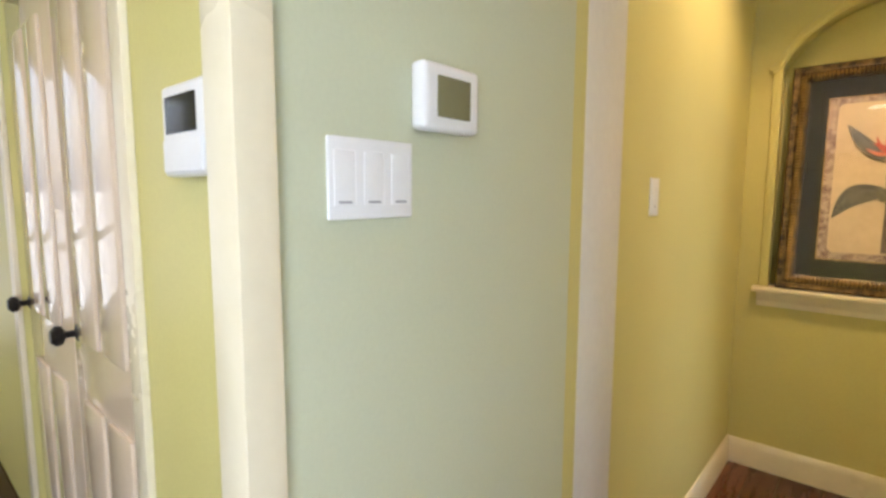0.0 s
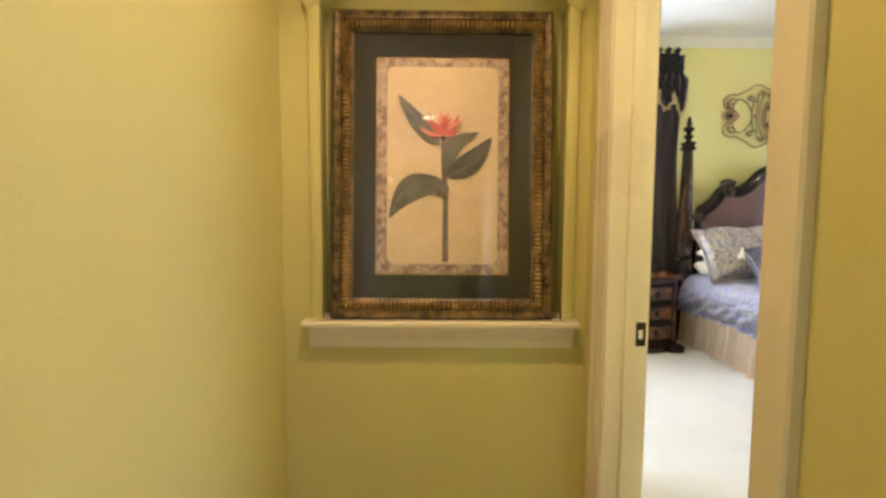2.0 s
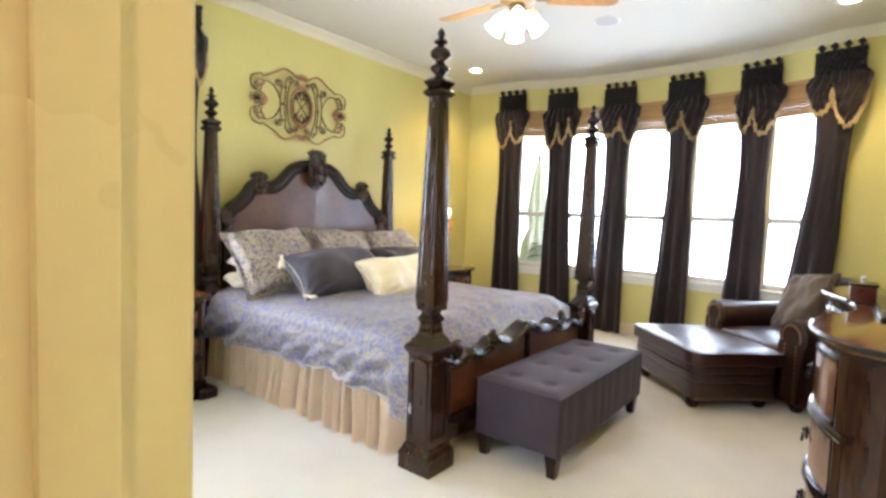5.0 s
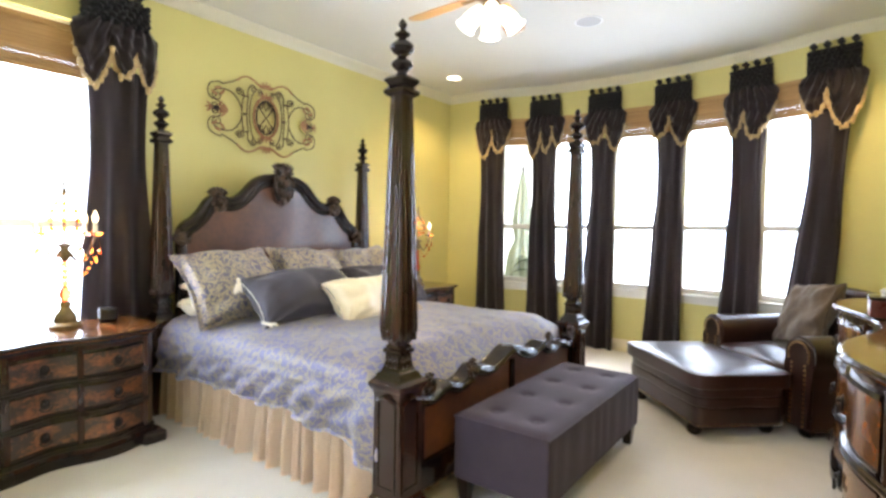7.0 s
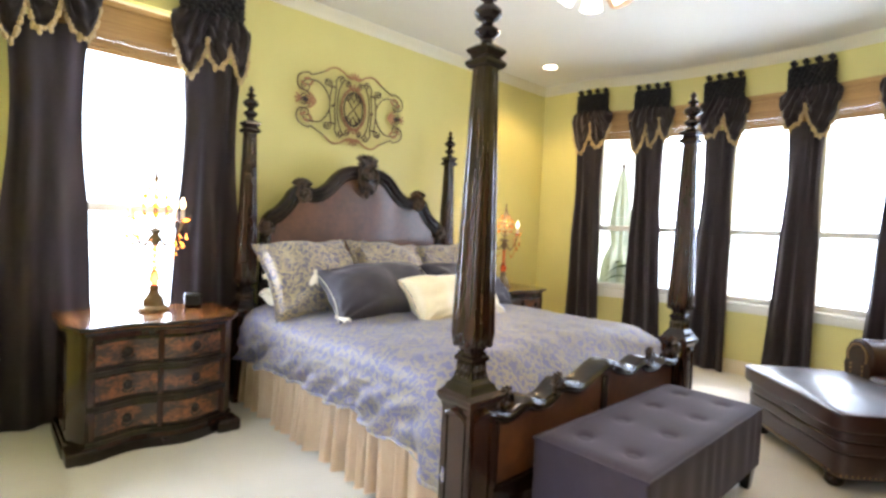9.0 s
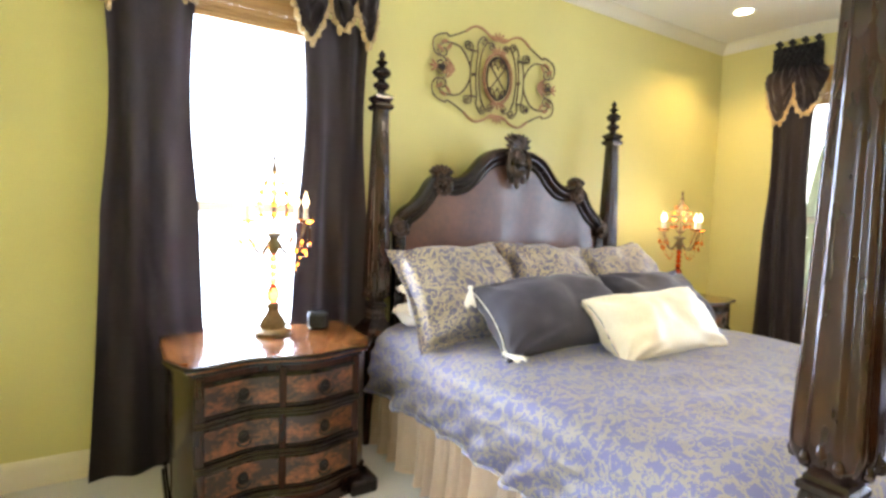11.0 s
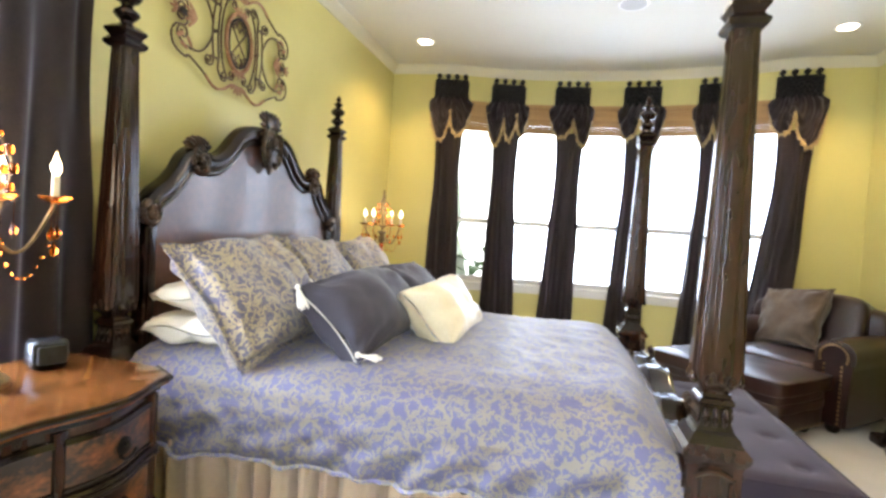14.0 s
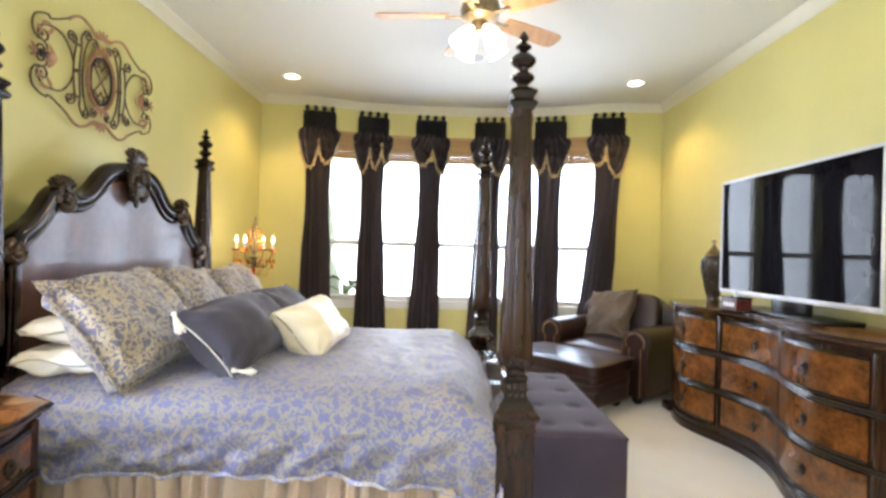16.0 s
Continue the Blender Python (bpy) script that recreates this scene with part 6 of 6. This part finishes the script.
for k, (deg, ln, wd) in enumerate(PETALS):
    a = radians(deg)
    p1 = (0.002 + ln * math.cos(a), 0.648 + ln * 0.84 * math.sin(a))
    flat("print_petal", leaf_shape((0.0, 0.632), p1, wd, 0.010 * (-1 if k % 2 else 1), 10), -0.0240 - 0.0002 * k, REDF if k % 3 else REDL)
gl = part("glazing", box(-PW + 0.062, PW - 0.062, -0.0270, -0.0262, 0.062, PH - 0.062), PICGLASS, pic, "clear picture glass")
gl.visible_shadow = False


def plate(name, label, at, w, h, paddles, category):
    """Wall plate on the hall's west wall, facing +x."""
    root = thing(name, label, category, at=at)
    part("plate", box(0, 0.006, -w / 2, w / 2, -h / 2, h / 2, 0.003), WHITEPL, root)
    for k in range(paddles):
        y = (k - (paddles - 1) / 2) * 0.047
        part("rocker", box(0.0050, 0.0072, y - 0.0165, y + 0.0165, -0.034, 0.034, 0.002), WHITEPL, root)
        part("marking", box(0.0071, 0.0076, y - 0.010, y + 0.010, -0.031, -0.028), surface("grey_mark", (0.3, 0.3, 0.32), (0.35, 0.35, 0.37), 0.5, 4, 40, 0.0), root)
    return root


plate("light_switch", "white single rocker light switch plate", (HX, -5.005, 1.405), 0.072, 0.118, 1, "light switch")
plate("light_switch", "white three-gang light switch plate with grey marks", (-4.0, -6.21, 1.432), 0.142, 0.102, 3, "light switch")
th = thing("thermostat", "white rounded thermostat with a grey display", "thermostat", at=(-4.0, -6.078, 1.548))
part("body", box(0, 0.030, -0.062, 0.062, -0.047, 0.047, 0.013, 4), WHITEPL, th)
part("display", box(0.0295, 0.0310, -0.036, 0.036, -0.028, 0.028, 0.002), LCD, th, "blank grey display")
kp = thing("wall_keypad", "white wall keypad with a small dark display", "keypad", at=(-4.36, DY, 1.515))
part("body", box(-0.075, 0.090, -0.030, 0, -0.075, 0.075, 0.010, 3), WHITEPL, kp)
part("display", box(-0.055, 0.06, -0.0315, -0.0295, -0.005, 0.055, 0.002), BLACKPL, kp)
part("flap", box(-0.065, 0.080, -0.034, -0.030, -0.068, -0.015, 0.003), WHITEPL, kp)

for k, (xa, xb, kx) in enumerate(((-5.335, -4.725, -5.27), (-5.955, -5.345, -5.90))):
    dr = thing("door_%d" % (k + 1), "glossy cream panelled closet door, closed, with black knob", "door", kind="structure")
    part("leaf", box(xa, xb, DY + 0.02, DY + 0.06, 0.01, 2.09, 0.003), DOORGLOSS, dr)
    w = xb - xa
    for za, zb in ((0.20, 0.80), (0.98, 1.95)):
        for j in range(2):
            pa = xa + 0.09 + j * (w - 0.16) / 2
            pb = pa + (w - 0.26) / 2
            bm = bmesh.new()
            add_box(bm, pa, pb, DY + 0.008, DY + 0.022, za, zb, 0.010, 2)
            part("raised_panel", bm, DOORGLOSS, dr)
    part("knob", add_lathe(bmesh.new(), [(0.026, 0), (0.024, 0.008), (0.010, 0.014), (0.010, 0.035), (0.028, 0.045), (0.030, 0.06), (0.018, 0.072)], 18, m=Matrix.Translation((kx, DY + 0.02, 1.0)) @ Matrix.Rotation(radians(90), 4, "X")), BLACKIRON, dr, "black round door knob")
for xa, xb in ((-4.72, -4.655), (-6.03, -5.96)):
    solid("trim_closet_casing", box(xa, xb, DY - 0.018, DY, 0, 2.16, 0.005), TRIM, "cream closet door casing", "trim", kind="structure")
solid("trim_closet_head", box(-6.03, -4.655, DY - 0.018, DY, 2.165, 2.24, 0.005), TRIM, "cream closet door head casing", "trim", kind="structure")

# ---- outside the bay ----
um = thing("patio_umbrella", "folded sage green patio umbrella outside the bay", "umbrella", at=(3.95, -0.52, -0.25))
part("pole", lathe([(0.02, 0), (0.02, 2.5), (0.03, 2.52), (0.004, 2.58)], 12), DARKWOOD, um)
bm = bmesh.new()
add_sheet(bm, lambda u, v: Vector(((0.03 + 0.20 * v ** 0.8 - 0.06 * math.exp(-((v - 0.55) / 0.08) ** 2)) * (1 + 0.25 * math.cos(u * 16 * math.pi)) * math.cos(u * 2 * math.pi), (0.03 + 0.20 * v ** 0.8 - 0.06 * math.exp(-((v - 0.55) / 0.08) ** 2)) * (1 + 0.25 * math.cos(u * 16 * math.pi)) * math.sin(u * 2 * math.pi), 2.45 - 1.75 * v)), 64, 20, True)
part("canopy", bm, UMBRELLA, um, "folded green canvas canopy", 60)
part("weight", lathe([(0.25, 0), (0.25, 0.05), (0.05, 0.10)], 20), BLACKIRON, um)
pl = thing("patio_plant", "broad-leaved potted plant outside the bay window", "plant", at=(3.95, -1.05, -0.25))
part("pot", lathe([(0.13, 0), (0.19, 0.30), (0.20, 0.32), (0.17, 0.32), (0.12, 0.05)], 20), surface("terracotta", (0.25, 0.10, 0.05), (0.38, 0.17, 0.09), 0.8, 6, 60, 0.2), pl)
rnd = random.Random(5)
for k in range(22):
    a, ln, up = rnd.uniform(0, 6.28), rnd.uniform(0.25, 0.5), rnd.uniform(0.5, 1.2)
    bm = bmesh.new()
    add_tube(bm, [(0, 0, 0.28), (0.3 * ln * math.cos(a), 0.3 * ln * math.sin(a), 0.28 + up * 0.55), (0.6 * ln * math.cos(a), 0.6 * ln * math.sin(a), 0.28 + up * 0.85)], 0.006, 5)
    g = []
    for i in range(9):
        t = i / 8
        r = 0.6 * ln + 0.42 * t
        wv = 0.10 * math.sin(math.pi * t ** 0.8)
        zc = 0.28 + up * 0.85 + 0.10 * math.sin(t * 2.6) - 0.16 * t * t
        c = Vector((r * math.cos(a), r * math.sin(a), zc))
        s = Vector((-math.sin(a), math.cos(a), 0))
        g.append([bm.verts.new(c - s * wv + Vector((0, 0, 0.03 * wv * 10))), bm.verts.new(c), bm.verts.new(c + s * wv + Vector((0, 0, 0.03 * wv * 10)))])
    for p, q in zip(g, g[1:]):
        for j in range(2):
            bm.faces.new((p[j], q[j], q[j + 1], p[j + 1]))
    part("leaf", bm, LEAFG, pl, smooth=60)

# ---- hall floor planks ----
PLANK = surface("dark_cherry_plank", (0.055, 0.014, 0.007), (0.15, 0.045, 0.02), 0.28, 3.0, 40, 0.08, stretch=(6, 0.7, 1), coat=0.3)
nt = PLANK.node_tree
oi = nt.nodes.new("ShaderNodeObjectInfo")
hs = nt.nodes.new("ShaderNodeHueSaturation")
mr = nt.nodes.new("ShaderNodeMapRange")
mr.inputs["To Min"].default_value, mr.inputs["To Max"].default_value = 0.7, 1.25
nt.links.new(oi.outputs["Random"], mr.inputs[0])
nt.links.new(mr.outputs[0], hs.inputs["Value"])
old = nt.nodes["Principled BSDF"].inputs["Base Color"].links[0]
nt.links.new(old.from_socket, hs.inputs["Color"])
nt.links.new(hs.outputs[0], nt.nodes["Principled BSDF"].inputs["Base Color"])
pm = mesh_of("plank", box(-0.0615, 0.0615, -0.56, 0.56, -0.016, 0.0, 0.002, 1), PLANK)
fl_ob = bpy.data.objects["floor_hall"]
for i in range(9):
    off = (i * 0.37) % 1.12
    for j in range(5):
        y = HY - 0.002 - off + 0.56 - 1.124 * j
        if y - 0.56 > HY - 0.05:
            continue
        ob = new("plank", pm)
        ob.parent = fl_ob
        ob.location = (HX + 0.066 + 0.1245 * i, y, 0)
